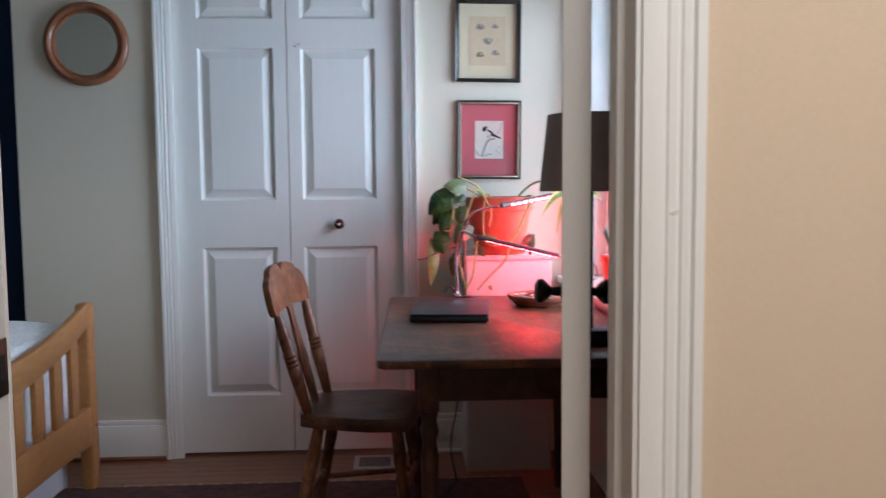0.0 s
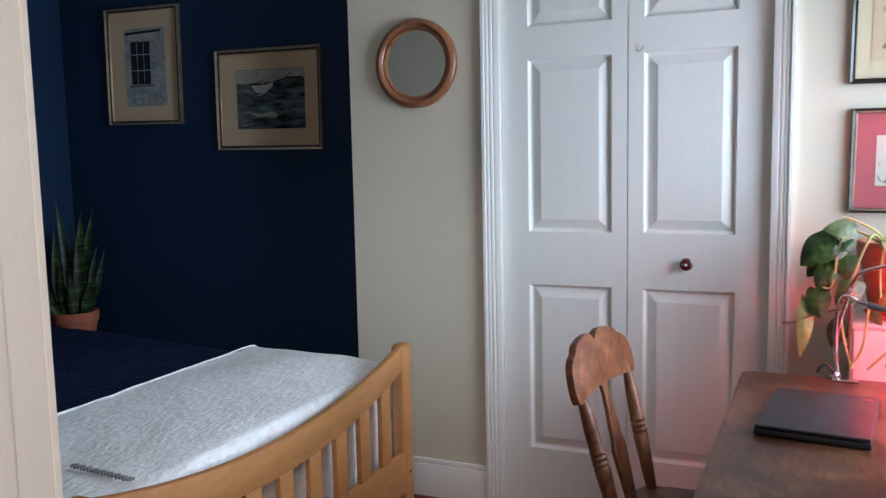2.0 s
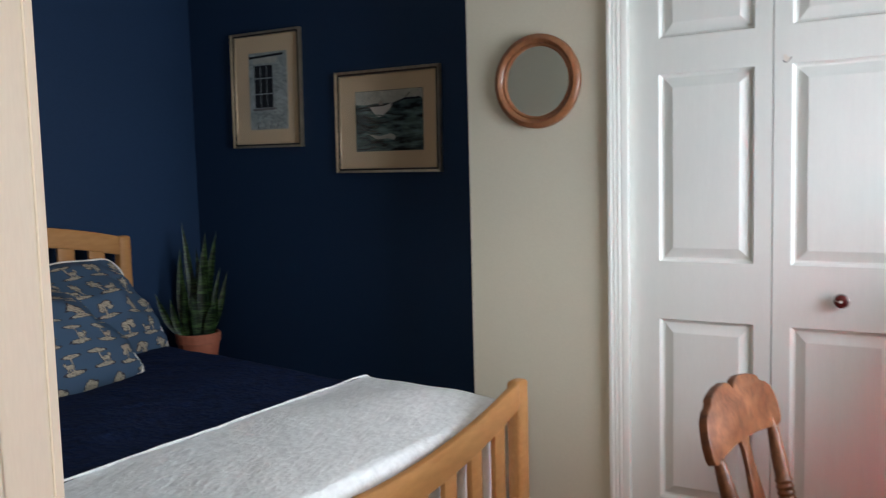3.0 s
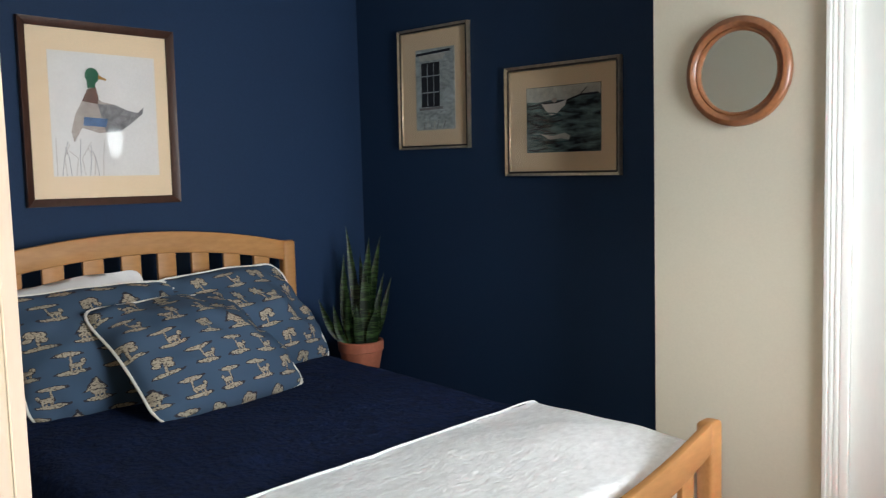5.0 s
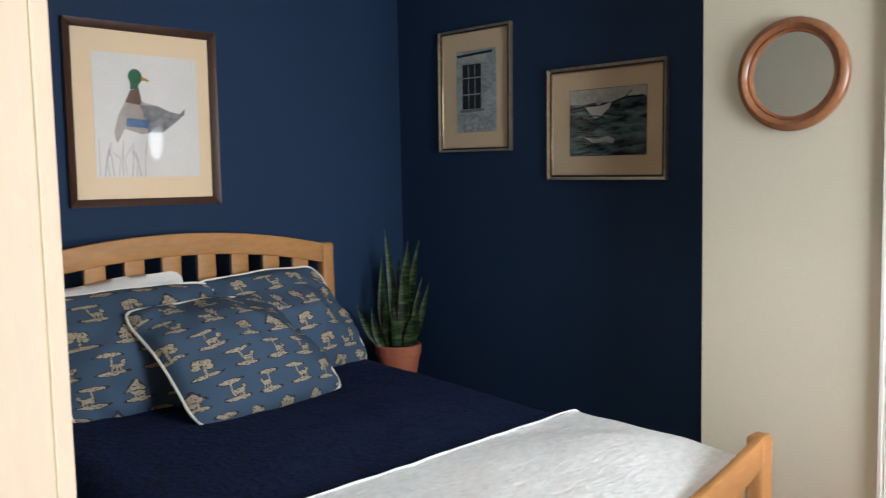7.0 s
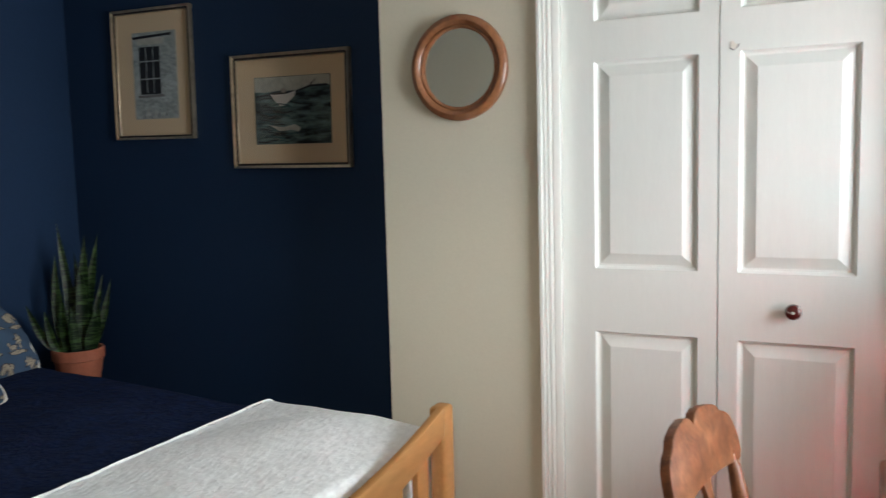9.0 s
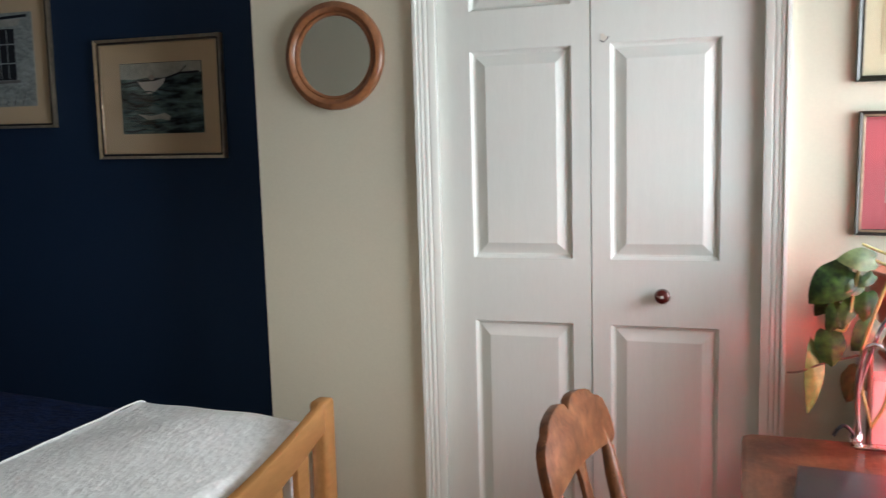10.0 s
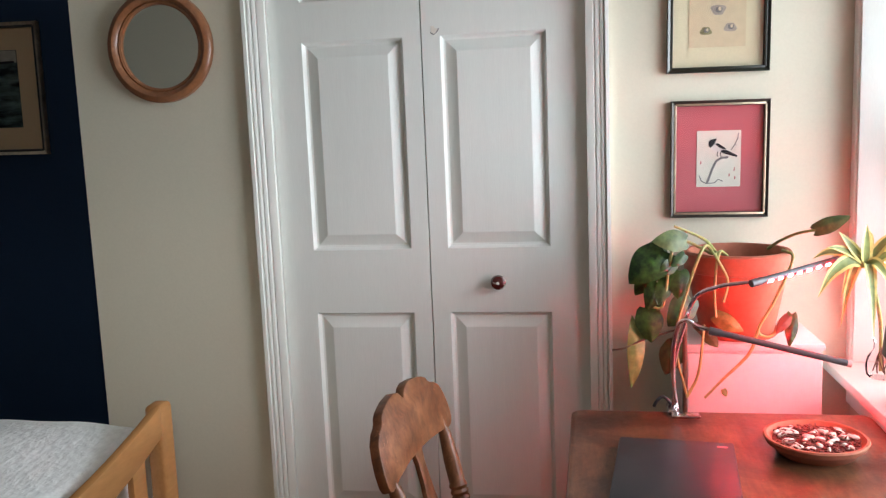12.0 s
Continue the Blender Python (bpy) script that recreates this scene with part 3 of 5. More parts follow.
leaf_board(-0.9195, -0.4265, (-0.811, -0.484), "leaf")
right_leaf = leaf_board(-0.4225, 0.083, (-0.365, -0.039), "leaf")
m = Matrix.Rotation(radians(90), 4, "X")
knob = lathe([(0, 0.045), (0.012, 0.0445), (0.021, 0.039), (0.0245, 0.029), (0.022, 0.018), (0.010, 0.013), (0.008, 0.0), (0.0, 0.0)], (-0.205, Y_D, 1.041), 20, m)
part("knob", knob, MAROON, right_leaf, "small maroon glazed knob")
part("knob_screw", lathe([(0, 0.0475), (0.004, 0.047), (0.005, 0.044)], (-0.205, Y_D, 1.041), 10, m), WHITEPLASTIC, right_leaf)
part("paint_chip", prism([(-0.012, 0.010), (-0.004, 0.012), (0.002, 0.004), (0.010, 0.002), (0.006, -0.006), (-0.002, -0.014), (-0.010, -0.008)], 0.002, frame_of((1, 0, 0), (0, 0, 1), (0, -1, 0), (-0.381, Y_D, 1.833))), PAPERBIRD, right_leaf)
part("paint_chip", prism(strip([(-0.013, -0.008), (-0.004, -0.015), (0.008, -0.006), (0.013, 0.003)], 0.0035), 0.0015, frame_of((1, 0, 0), (0, 0, 1), (0, -1, 0), (-0.381, Y_D, 1.833))), INKGREY, right_leaf)

# ---- the room's doorway: jambs with stops, casings on the hall side, strike plate
doorway = thing("doorway", (-0.05, Y_S, 0), "white painted door jambs and casings of the bedroom doorway", "doorway", kind="structure")
bm = block(DX0 - 0.02, DX0, Y_S - 0.13, Y_S, 0, 2.2, 0.002)
block(DX0, DX0 + 0.004, Y_S - 0.085, Y_S - 0.045, 0, 2.19, 0.0015, bm)
part("jamb", bm, TRIM, doorway)
bm = block(DX1, DX1 + 0.02, Y_S - 0.13, Y_S, 0, 2.2, 0.002)
block(DX1 - 0.012, DX1, Y_S - 0.085, Y_S - 0.045, 0, 2.19, 0.002, bm)
part("jamb", bm, TRIM, doorway)
part("head_jamb", block(DX0 - 0.02, DX1 + 0.02, Y_S - 0.13, Y_S, 2.2, 2.22, 0.002), TRIM, doorway)
reeded("casing", DX1 + 0.008, DX1 + 0.088, Y_S - 0.13, 0.014, 0, 2.28, doorway, -1)
reeded("casing", DX0 - 0.088, DX0 - 0.008, Y_S - 0.13, 0.022, 0, 2.28, doorway, 3)
reeded("casing", DX1 + 0.008, DX1 + 0.088, Y_S, 0.008, 0, 2.28, doorway, -1, 1)
reeded("casing", DX0 - 0.078, DX0 + 0.002, Y_S, 0.020, 0, 2.28, doorway, 3, 1)
bm = block(DX0, DX0 + 0.003, Y_S - 0.040, Y_S - 0.004, 0.93, 1.01, 0.001)
plate = part("strike_plate", bm, BRASS, doorway, "dark worn metal strike plate")
part("latch_hole", block(DX0 + 0.002, DX0 + 0.004, Y_S - 0.030, Y_S - 0.015, 0.955, 0.988), DARK, plate)

for z, dx in ((1.735, 0.040), (1.728, 0.052), (1.18, 0.050), (0.92, 0.062)):
    nick = prism(ellipse(0, 0, 0.006, 0.0025, 8, 0.4), 0.0012, frame_of((1, 0, 0), (0, 0, 1), (0, -1, 0), (DX1 + dx, Y_S - 0.13 - 0.0085, z)))
    part("paint_nick", nick, PAPERBIRD, doorway)

# ---- the room's door, standing open into the room
room_door = thing("door_2", (0.340, 1.32, 0), "white painted bedroom door standing open, edge on", "door", kind="structure")
ux, uy = Vector((0.199, 0.980, 0)), Vector((-0.980, 0.199, 0))
M = frame_of(ux, uy, (0, 0, 1), (0.342, 1.305, 0))
bm = block(0, 0.86, 0, 0.042, 0.012, 2.185, 0.002)
bm.transform(M)
slab = part("leaf", bm, TRIM, room_door)
for s in (1, -1):
    base = 0.042 if s == 1 else 0.0
    mm = M @ Matrix.Translation((0.79, base, 0.955)) @ Matrix.Rotation(radians(-90 * s), 4, "X")
    part("door_knob", lathe([(0, 0), (0.030, 0), (0.030, 0.006), (0.012, 0.010), (0.010, 0.032), (0.020, 0.040), (0.030, 0.052), (0.030, 0.064), (0.018, 0.072), (0, 0.073)], (0, 0, 0), 24, mm), BLACKMETAL, slab, "black iron door knob")

# ---- window: sill, reveal lining, sashes and panes
window = thing("window_1", (X_E, 3.1, WZ0), "white painted sash window with a deep sill, bright daylight outside", "window", kind="structure")
part("window_sill", block(X_E - 0.085, X_E + 0.2, WY0 - 0.06, Y_N - 0.004, WZ0 - 0.03, WZ0, 0.006), TRIM, window)
part("apron", block(X_E - 0.02, X_E, WY0 - 0.03, Y_N - 0.022, WZ0 - 0.13, WZ0 - 0.031, 0.004), TRIM, window)
bm = block(X_E - 0.012, X_E + 0.14, WY1 - 0.012, WY1, WZ0, WZ1, 0.002)
block(X_E - 0.012, X_E + 0.14, WY0, WY0 + 0.012, WZ0, WZ1, 0.002, bm)
block(X_E - 0.012, X_E + 0.14, WY0 + 0.013, WY1 - 0.013, WZ1 - 0.012, WZ1, 0.002, bm)
part("reveal", bm, TRIM, window)
part("side_casing", block(X_E - 0.018, X_E, WY1 + 0.001, Y_N - 0.004, WZ0, WZ1 + 0.08, 0.003), TRIM, window)
part("side_casing", block(X_E - 0.018, X_E, WY0 - 0.08, WY0 - 0.001, WZ0, WZ1 + 0.08, 0.003), TRIM, window)
zmid = (WZ0 + WZ1) / 2
for z0, z1, x in ((WZ0, zmid + 0.02, X_E + 0.13), (zmid - 0.02, WZ1 - 0.013, X_E + 0.165)):
    bm = block(x, x + 0.03, WY0 + 0.013, WY0 + 0.06, z0, z1, 0.002)
    block(x, x + 0.03, WY1 - 0.06, WY1 - 0.013, z0, z1, 0.002, bm)
    block(x, x + 0.03, WY0 + 0.06, WY1 - 0.06, z0, z0 + 0.045, 0.002, bm)
    block(x, x + 0.03, WY0 + 0.06, WY1 - 0.06, z1 - 0.04, z1, 0.002, bm)
    sash = part("window_frame", bm, TRIM, window)
    pane = part("pane", sheet_of(((x + .015, WY0 + .06, z0 + .045), (x + .015, WY0 + .06, z1 - .04), (x + .015, WY1 - .06, z1 - .04), (x + .015, WY1 - .06, z0 + .045))), WINGLASS, sash)
    pane.visible_shadow = False

# ---- rug and floor register
rug = solid("rug", block(-3.1, 0.55, 1.55, 3.45, 0.0, 0.010, 0.003), RUG, "dark red patterned oriental rug on the oak floor", "rug")
for i in range(60):
    x = -3.05 + i * 0.06
    part("fringe", block(x, x + 0.018, 3.45, 3.47 + 0.012 * noise.noise((i * 1.7, 0, 0)), 0.0005, 0.005), FRINGE, rug, smooth=0)
register = thing("floor_vent", (-0.06, 3.69, 0), "grey metal floor register with slots", "floor vent")
part("plate", block(-0.15, 0.03, 3.60, 3.78, 0.0, 0.006, 0.002), VENT, register)
for i in range(11):
    part("slot", block(-0.125 + i * 0.0125, -0.118 + i * 0.0125, 3.63, 3.75, 0.0055, 0.0068), DARK, register, smooth=0)

# ---------------------------------------------------------------- the bed
bed = thing("bed", (-2.3, 2.78, 0), "honey-coloured slatted wooden bed, made up with bedding", "bed")
BY, BW = 2.78, 0.775  # middle and half width


def bar(y0, y1, top, under, x0, x1, n=28, bevel=0.006):
    """A rail across the bed whose upper and lower edges follow curves."""
    out = [(y0 + (y1 - y0) * i / n, top(y0 + (y1 - y0) * i / n)) for i in range(n + 1)]
    out += [(y1 + (y0 - y1) * i / n, under(y1 + (y0 - y1) * i / n)) for i in range(n + 1)]
    return prism(out, x1 - x0, frame_of((0, 1, 0), (0, 0, 1), (1, 0, 0), (x0, 0, 0)), bevel)


def bed_post(y0, y1, x0, x1, top):
    bm = block(x0, x1, y0, y1, 0.0, top, 0.014, segs=3)
    return bm


def foot_top(y):
    return 0.652 + 0.10 * ((y - 2.68) / 0.74) ** 2


def foot_under(y):
    return foot_top(y) - 0.105 + 0.012 * ((y - 2.68) / 0.74) ** 2


XF = -1.166
footboard = part("footboard", bar(BY - 0.83, BY + 0.66, foot_top, foot_under, XF - 0.032, XF - 0.004), HONEY, bed)
part("foot_rail", bar(BY - 0.83, BY + 0.66, lambda y: 0.345, lambda y: 0.185 + 0.02 * (1 - ((y - BY) / .7) ** 2), XF - 0.032, XF - 0.004), HONEY, bed)
for s in (-1, 1):
    y = BY + (0.684 if s > 0 else -0.86)
    part("foot_post", bed_post(y - 0.036, y + 0.036, XF - 0.055, XF, 0.757), HONEY, bed)
    part("bolt_hole", prism(ellipse(0, 0, 0.006, 0.006, 10), 0.002, frame_of((0, 1, 0), (0, 0, 1), (1, 0, 0), (XF - 0.001, y, 0.262))), DARK, bed)
for k in range(-3, 5):
    y = 2.666 + k * 0.158
    part("slat", block(XF - 0.029, XF - 0.009, y - 0.035, y + 0.035, 0.342, foot_under(y) + 0.012, 0.003), HONEY, bed)


def head_top(y):
    return 1.312 - 0.16 * (y - 2.75) ** 2


XH = -3.36
part("headboard", bar(BY - 0.71, BY + 0.71, head_top, lambda y: head_top(y) - 0.092, XH - 0.032, XH - 0.004), HONEY, bed)
part("head_rail", bar(BY - 0.71, BY + 0.71, lambda y: 0.80, lambda y: 0.55, XH - 0.032, XH - 0.004), HONEY, bed)
for s in (-1, 1):
    y = BY + s * 0.742
    part("head_post", bed_post(y - 0.034, y + 0.034, XH - 0.055, XH, 1.224), HONEY, bed)
for k in range(9):
    y = 3.367 - k * 0.1585
    if y > 2.1:
        part("slat", block(XH - 0.027, XH - 0.010, y - 0.042, y + 0.042, 0.79, head_top(y) - 0.085, 0.003), HONEY, bed)
for s in (-1, 1):
    y = BY + s * 0.735
    part("side_rail", block(XH - 0.01, XF - 0.03, y - 0.014, y + 0.014, 0.18, 0.36, 0.004), HONEY, bed)
mattress = solid("mattress", block(-3.34, -1.275, BY - 0.70, BY + 0.70, 0.20, 0.635, 0.045, segs=4), SHEET, "white sheeted mattress in the wooden bed", "mattress")


def drape(x0, x1, top, side_z, foot_z=None, lift=0.0, wob=0.010, rough=0.004, half=0.742, seed=0.0, slope=0.0, nx=60, ny=84, thick=0.012, fall=0.0, shear=0.0):
    """Bedding laid across the bed, hanging down on both sides, and at the foot where foot_z is given."""
    def section(a):
        edge = half
        flat = edge - 0.07
        hang = top - 0.060 - side_z
        total = 2 * (flat + 0.10 + hang)
        d = a * total - total / 2
        s, d = (1 if d > 0 else -1), abs(d)
        if d < flat:
            return s * d, 0.0
        if d < flat + 0.10:
            q = (d - flat) / 0.10 * math.pi / 2
            return s * (flat + 0.07 * math.sin(q)), -0.060 * (1 - math.cos(q))
        return s * edge, -0.060 - (d - flat - 0.10)
    own = bmesh.new()
    length = x1 - x0
    extra = 0 if foot_z is None else 0.07 + top - foot_z
    grid = []
    for i in range(nx + 1):
        row = []
        e = i / nx * (length + extra)
        for j in range(ny + 1):
            y, dz = section(j / ny)
            if e <= length:
                x, z = x0 + e, top + dz
            else:
                q = min(1, (e - length) / 0.07)
                x, z = x1 + 0.035 * math.sin(q * math.pi / 2), top - 0.035 * (1 - math.cos(q * math.pi / 2)) - max(0, e - length - 0.07)
                z = min(z, top + dz) if dz < -0.03 else z + dz
            if foot_z is not None:
                z -= fall * min(1.0, max(0.0, (e - length + 0.34) / 0.34)) ** 2
            p = Vector((x, BY + y + shear * max(0.0, x - x0), z))
            w = noise.noise((x * 2.2 + seed, y * 2.2, seed)) * wob + noise.noise((x * 9 + seed, y * 9, 3 + seed)) * rough
            if dz < -0.05:
                p.y += (1 if y > 0 else -1) * abs(noise.noise((x * 7, seed, z * 2))) * 0.016
                p.x += noise.noise((y * 3, z * 5, seed)) * 0.006
            else:
                p.z += w + lift
            p.z += slope * max(0.0, x1 - x)
            row.append(own.verts.new(p))
        grid.append(row)
    for i in range(nx):
        for j in range(ny):
            own.faces.new((grid[i][j], grid[i + 1][j], grid[i + 1][j + 1], grid[i][j + 1]))
    bmesh.ops.recalc_face_normals(own, faces=own.faces)
    thicken(own, thick)
    return own


quilt = thing("quilt", (-2.55, BY, 0.66), "dark navy quilt spread over the bed", "quilt")
part("cloth", drape(-3.30, -1.80, 0.670, 0.33, wob=0.018, rough=0.007, half=0.752, slope=0.028, seed=1.3), NAVYQUILT, quilt, smooth=80)
for s in (-1, 1):
    part("hem", tube([(-3.29 + 1.4 * k / 12, BY + s * 0.757 + 0.004 * noise.noise((k, s, 1)), 0.345) for k in range(13)], 0.008, 8, 2), NAVYQUILT, quilt)
blanket = thing("blanket", (-1.58, BY, 0.66), "white woven cotton blanket folded across the foot of the bed", "blanket")
part("cloth", drape(-1.895, -1.275, 0.690, 0.30, foot_z=0.28, wob=0.018, rough=0.006, half=0.775, seed=4.0, fall=0.018, shear=-0.03), BLANKET, blanket, smooth=80)
side = [(0.695 + 0.07 * math.sin(q * math.pi / 12), 0.694 - 0.060 * (1 - math.cos(q * math.pi / 12))) for q in range(1, 7)]
hem = [(y, 0.694 + 0.006 * noise.noise((k * .5, 2, 1))) for k, y in enumerate([-0.69 + 1.38 * k / 24 for k in range(25)])]
hem = [(-y, z) for y, z in side[::-1]] + hem + side
hem = [(-1.889 + 0.004 * noise.noise((k, 1, 1)), BY + y, z) for k, (y, z) in enumerate(hem)]
part("hem", tube(hem, 0.0038, 8, 2), BLANKET, blanket)
bm = bmesh.new()
for k in range(26):
    x, y = -1.50 + k * 0.0085, 2.20 - 0.0009 * k + 0.004 * math.sin(k * 2.1)
    block(x, x + 0.003, y - 0.008, y + 0.008, 0.690, 0.6965, bm=bm)
part("stitching", bm, INKGREY, blanket, "grey stitched border line", smooth=0)
bm = drape(-3.3, -1.33, 0.30, 0.05, foot_z=0.05, wob=0.0, half=0.70, seed=7.0, nx=40, ny=40, thick=0.004)
solid("bed_skirt", bm, SHEET, "white cotton bed skirt hanging under the bed", "bed skirt", smooth=80)


def pillow(name, bl, br, tl, tr, fat, material, label, seed, piping=True, n=26):
    """A stuffed pillow between four corners, with a seam and drawn-in edges."""
    c = [Vector(v) for v in (bl, br, tl, tr)]
    nrm = (c[1] - c[0]).cross(c[2] - c[0]).normalized()
    pil = thing(name, (c[0] + c[1]) / 2, label, "pillow", "pillows on the bed")
    w, h = (c[1] - c[0]).length, (c[2] - c[0]).length
    own = bmesh.new()
    uvl = own.loops.layers.uv.new("UVMap")

    def place(u, v, s):
        a, b = 2 * u - 1, 2 * v - 1
        uu, vv = 0.5 + 0.5 * a * math.sqrt(1 - 0.12 * b * b + 0.10 * b ** 4 - 0.13 * b ** 14), 0.5 + 0.5 * b * math.sqrt(1 - 0.12 * a * a + 0.10 * a ** 4 - 0.13 * a ** 14)
        uu, vv = uu + 0.010 * noise.noise((v * 4, seed, 1)), vv + 0.012 * noise.noise((u * 4, seed, 5))
        p = (c[0] * (1 - uu) + c[1] * uu) * (1 - vv) + (c[2] * (1 - uu) + c[3] * uu) * vv
        e = (max(0, 16 * u * (1 - u) * v * (1 - v))) ** 0.56
        back = max(0.0, v - 0.5, min(u - 0.62, v - 0.25))
        p -= nrm * fat * 1.1 * back * min(1.0, back * 4)
        p += nrm * s * fat * e * (1 + 0.30 * noise.noise((u * 3 + seed, v * 3, s)))
        p += nrm * 0.028 * noise.noise((u * 6 + seed, v * 6, s + 2)) * min(1, e * 2)
        p += nrm * 0.018 * math.sin(11 * (abs(a) + abs(b)) + 4 * noise.noise((u * 4, v * 4, seed))) * max(0, abs(a * b)) * min(1, e * 3)
        return p
    for s in (1, -1):
        g = [[own.verts.new(place(i / n, j / n, s)) for j in range(n + 1)] for i in range(n + 1)]
        for i in range(n):
            for j in range(n):
                f = own.faces.new((g[i][j], g[i + 1][j], g[i + 1][j + 1], g[i][j + 1]))
                for lp, (a, b) in zip(f.loops, ((i, j), (i + 1, j), (i + 1, j + 1), (i, j + 1))):
                    lp[uvl].uv = (a / n * w + seed, b / n * h + 0.13 * seed)
    bmesh.ops.remove_doubles(own, verts=own.verts, dist=1e-4)
    part("cover", own, material, pil, smooth=80)
    if piping:
        ring = [(i / 14, 0) for i in range(14)] + [(1, i / 10) for i in range(10)] + [(1 - i / 14, 1) for i in range(14)] + [(0, 1 - i / 10) for i in range(11)]
        part("piping", tube([place(u, v, 0) for u, v in ring], 0.0058, 8, 3), PIPING, pil, "cream corded piping")
    return pil


pillow("pillow", (-3.20, 2.12, .68), (-3.18, 2.74, .68), (-3.31, 2.10, 1.13), (-3.29, 2.755, 1.19), 0.075, PILLOWWHITE, "plain white pillow leaning on the headboard", 2.0, False)
pillow("pillow", (-3.19, 2.84, .68), (-3.20, 3.44, .68), (-3.31, 2.82, 1.09), (-3.31, 3.40, 1.08), 0.07, PILLOWWHITE, "plain white pillow leaning on the headboard", 3.1, False)
pillow("pillow", (-3.035, 2.18, .668), (-3.02, 2.86, .668), (-3.20, 2.14, 1.145), (-3.18, 2.84, 1.145), 0.125, TOILE, "blue printed pillow with cream piping, upright", 0.37)
pillow("pillow", (-3.03, 2.88, .672), (-3.085, 3.545, .676), (-3.20, 2.755, 1.145), (-3.23, 3.385, 1.165), 0.125, TOILE, "blue printed pillow with cream piping, tilted", 1.71)
pillow("pillow", (-2.685, 2.470, .676), (-2.775, 3.170, .680), (-3.03, 2.385, 1.110), (-3.12, 3.03, 1.10), 0.130, TOILE, "blue printed pillow with cream piping, leaning in front", 5.23)

# ---------------------------------------------------------------- snake plant in the corner
stand = thing("plant_stand", (-3.31, 3.90, 0), "small dark wooden stool under the snake plant", "stool")
part("seat", lathe([(0, 0.44), (0.13, 0.44), (0.14, 0.45), (0.14, 0.465), (0.13, 0.47), (0, 0.47)], (-3.31, 3.90, 0)), DARKWOOD, stand)
for k in range(3):
    a = 2.1 * k + 0.4
    part("leg", tube([(-3.31 + 0.09 * math.cos(a), 3.90 + 0.09 * math.sin(a), 0.44), (-3.31 + 0.13 * math.cos(a), 3.90 + 0.13 * math.sin(a), 0)], 0.015, 10, 0), DARKWOOD, stand)


def clay_pot(name, at, r, h, label, material=TERRA, category="plant pot", soil=0.02):
    pot = thing(name, at, label, category)
    b = r * 0.68
    rim = h * 0.24
    prof = [(0, 0), (b - 0.004, 0), (b, 0.004), (r * 0.93, h - rim), (r * 0.93 + 0.001, h - rim), (r * 0.985, h - rim + 0.003), (r, h - 0.006), (r - 0.004, h), (r - 0.014, h), (r - 0.018, h - 0.006), (r * 0.80, h - rim * 1.1), (0, h - rim * 1.1)]
    part("body", lathe(prof, at, 40), material, pot)
    part("soil", lathe([(0, 0.004), (r * 0.5, 0.006), (r * 0.9, 0.0)], (at[0], at[1], at[2] + h - soil - 0.01), 24), SOIL, pot)
    return pot


def blade(points, w, fold=0.25, face=(1, 0, 0), tip=1.6, bm=None, layer=0, n=10, edge=None):
    """A long leaf along a soft curve, with a keel; edge: index of the material along its margins."""
    path = smooth_path(points, n)
    own = bmesh.new()
    rows = []
    f = Vector(face)
    for i, q in enumerate(path):
        t = i / (len(path) - 1)
        d = (path[min(i + 1, len(path) - 1)] - path[max(i - 1, 0)]).normalized()
        a = f.cross(d)
        a = a.normalized() if a.length > 1e-4 else Vector((0, 1, 0))
        nn = d.cross(a)
        ww = w * (0.72 + 0.5 * math.sin(math.pi * min(1, t * 1.05))) * (1 - t ** (2.6 * tip)) * 0.85 + 0.0006
        rows.append([own.verts.new(q + a * ww * k + nn * abs(k) * ww * fold) for k in (-0.5, -0.27, 0, 0.27, 0.5)])
    for r0, r1 in zip(rows, rows[1:]):
        for k in range(4):
            fc = own.faces.new((r0[k], r0[k + 1], r1[k + 1], r1[k]))
            fc.material_index = edge if (edge is not None and k in (0, 3)) else layer
    return merge(bm, own)


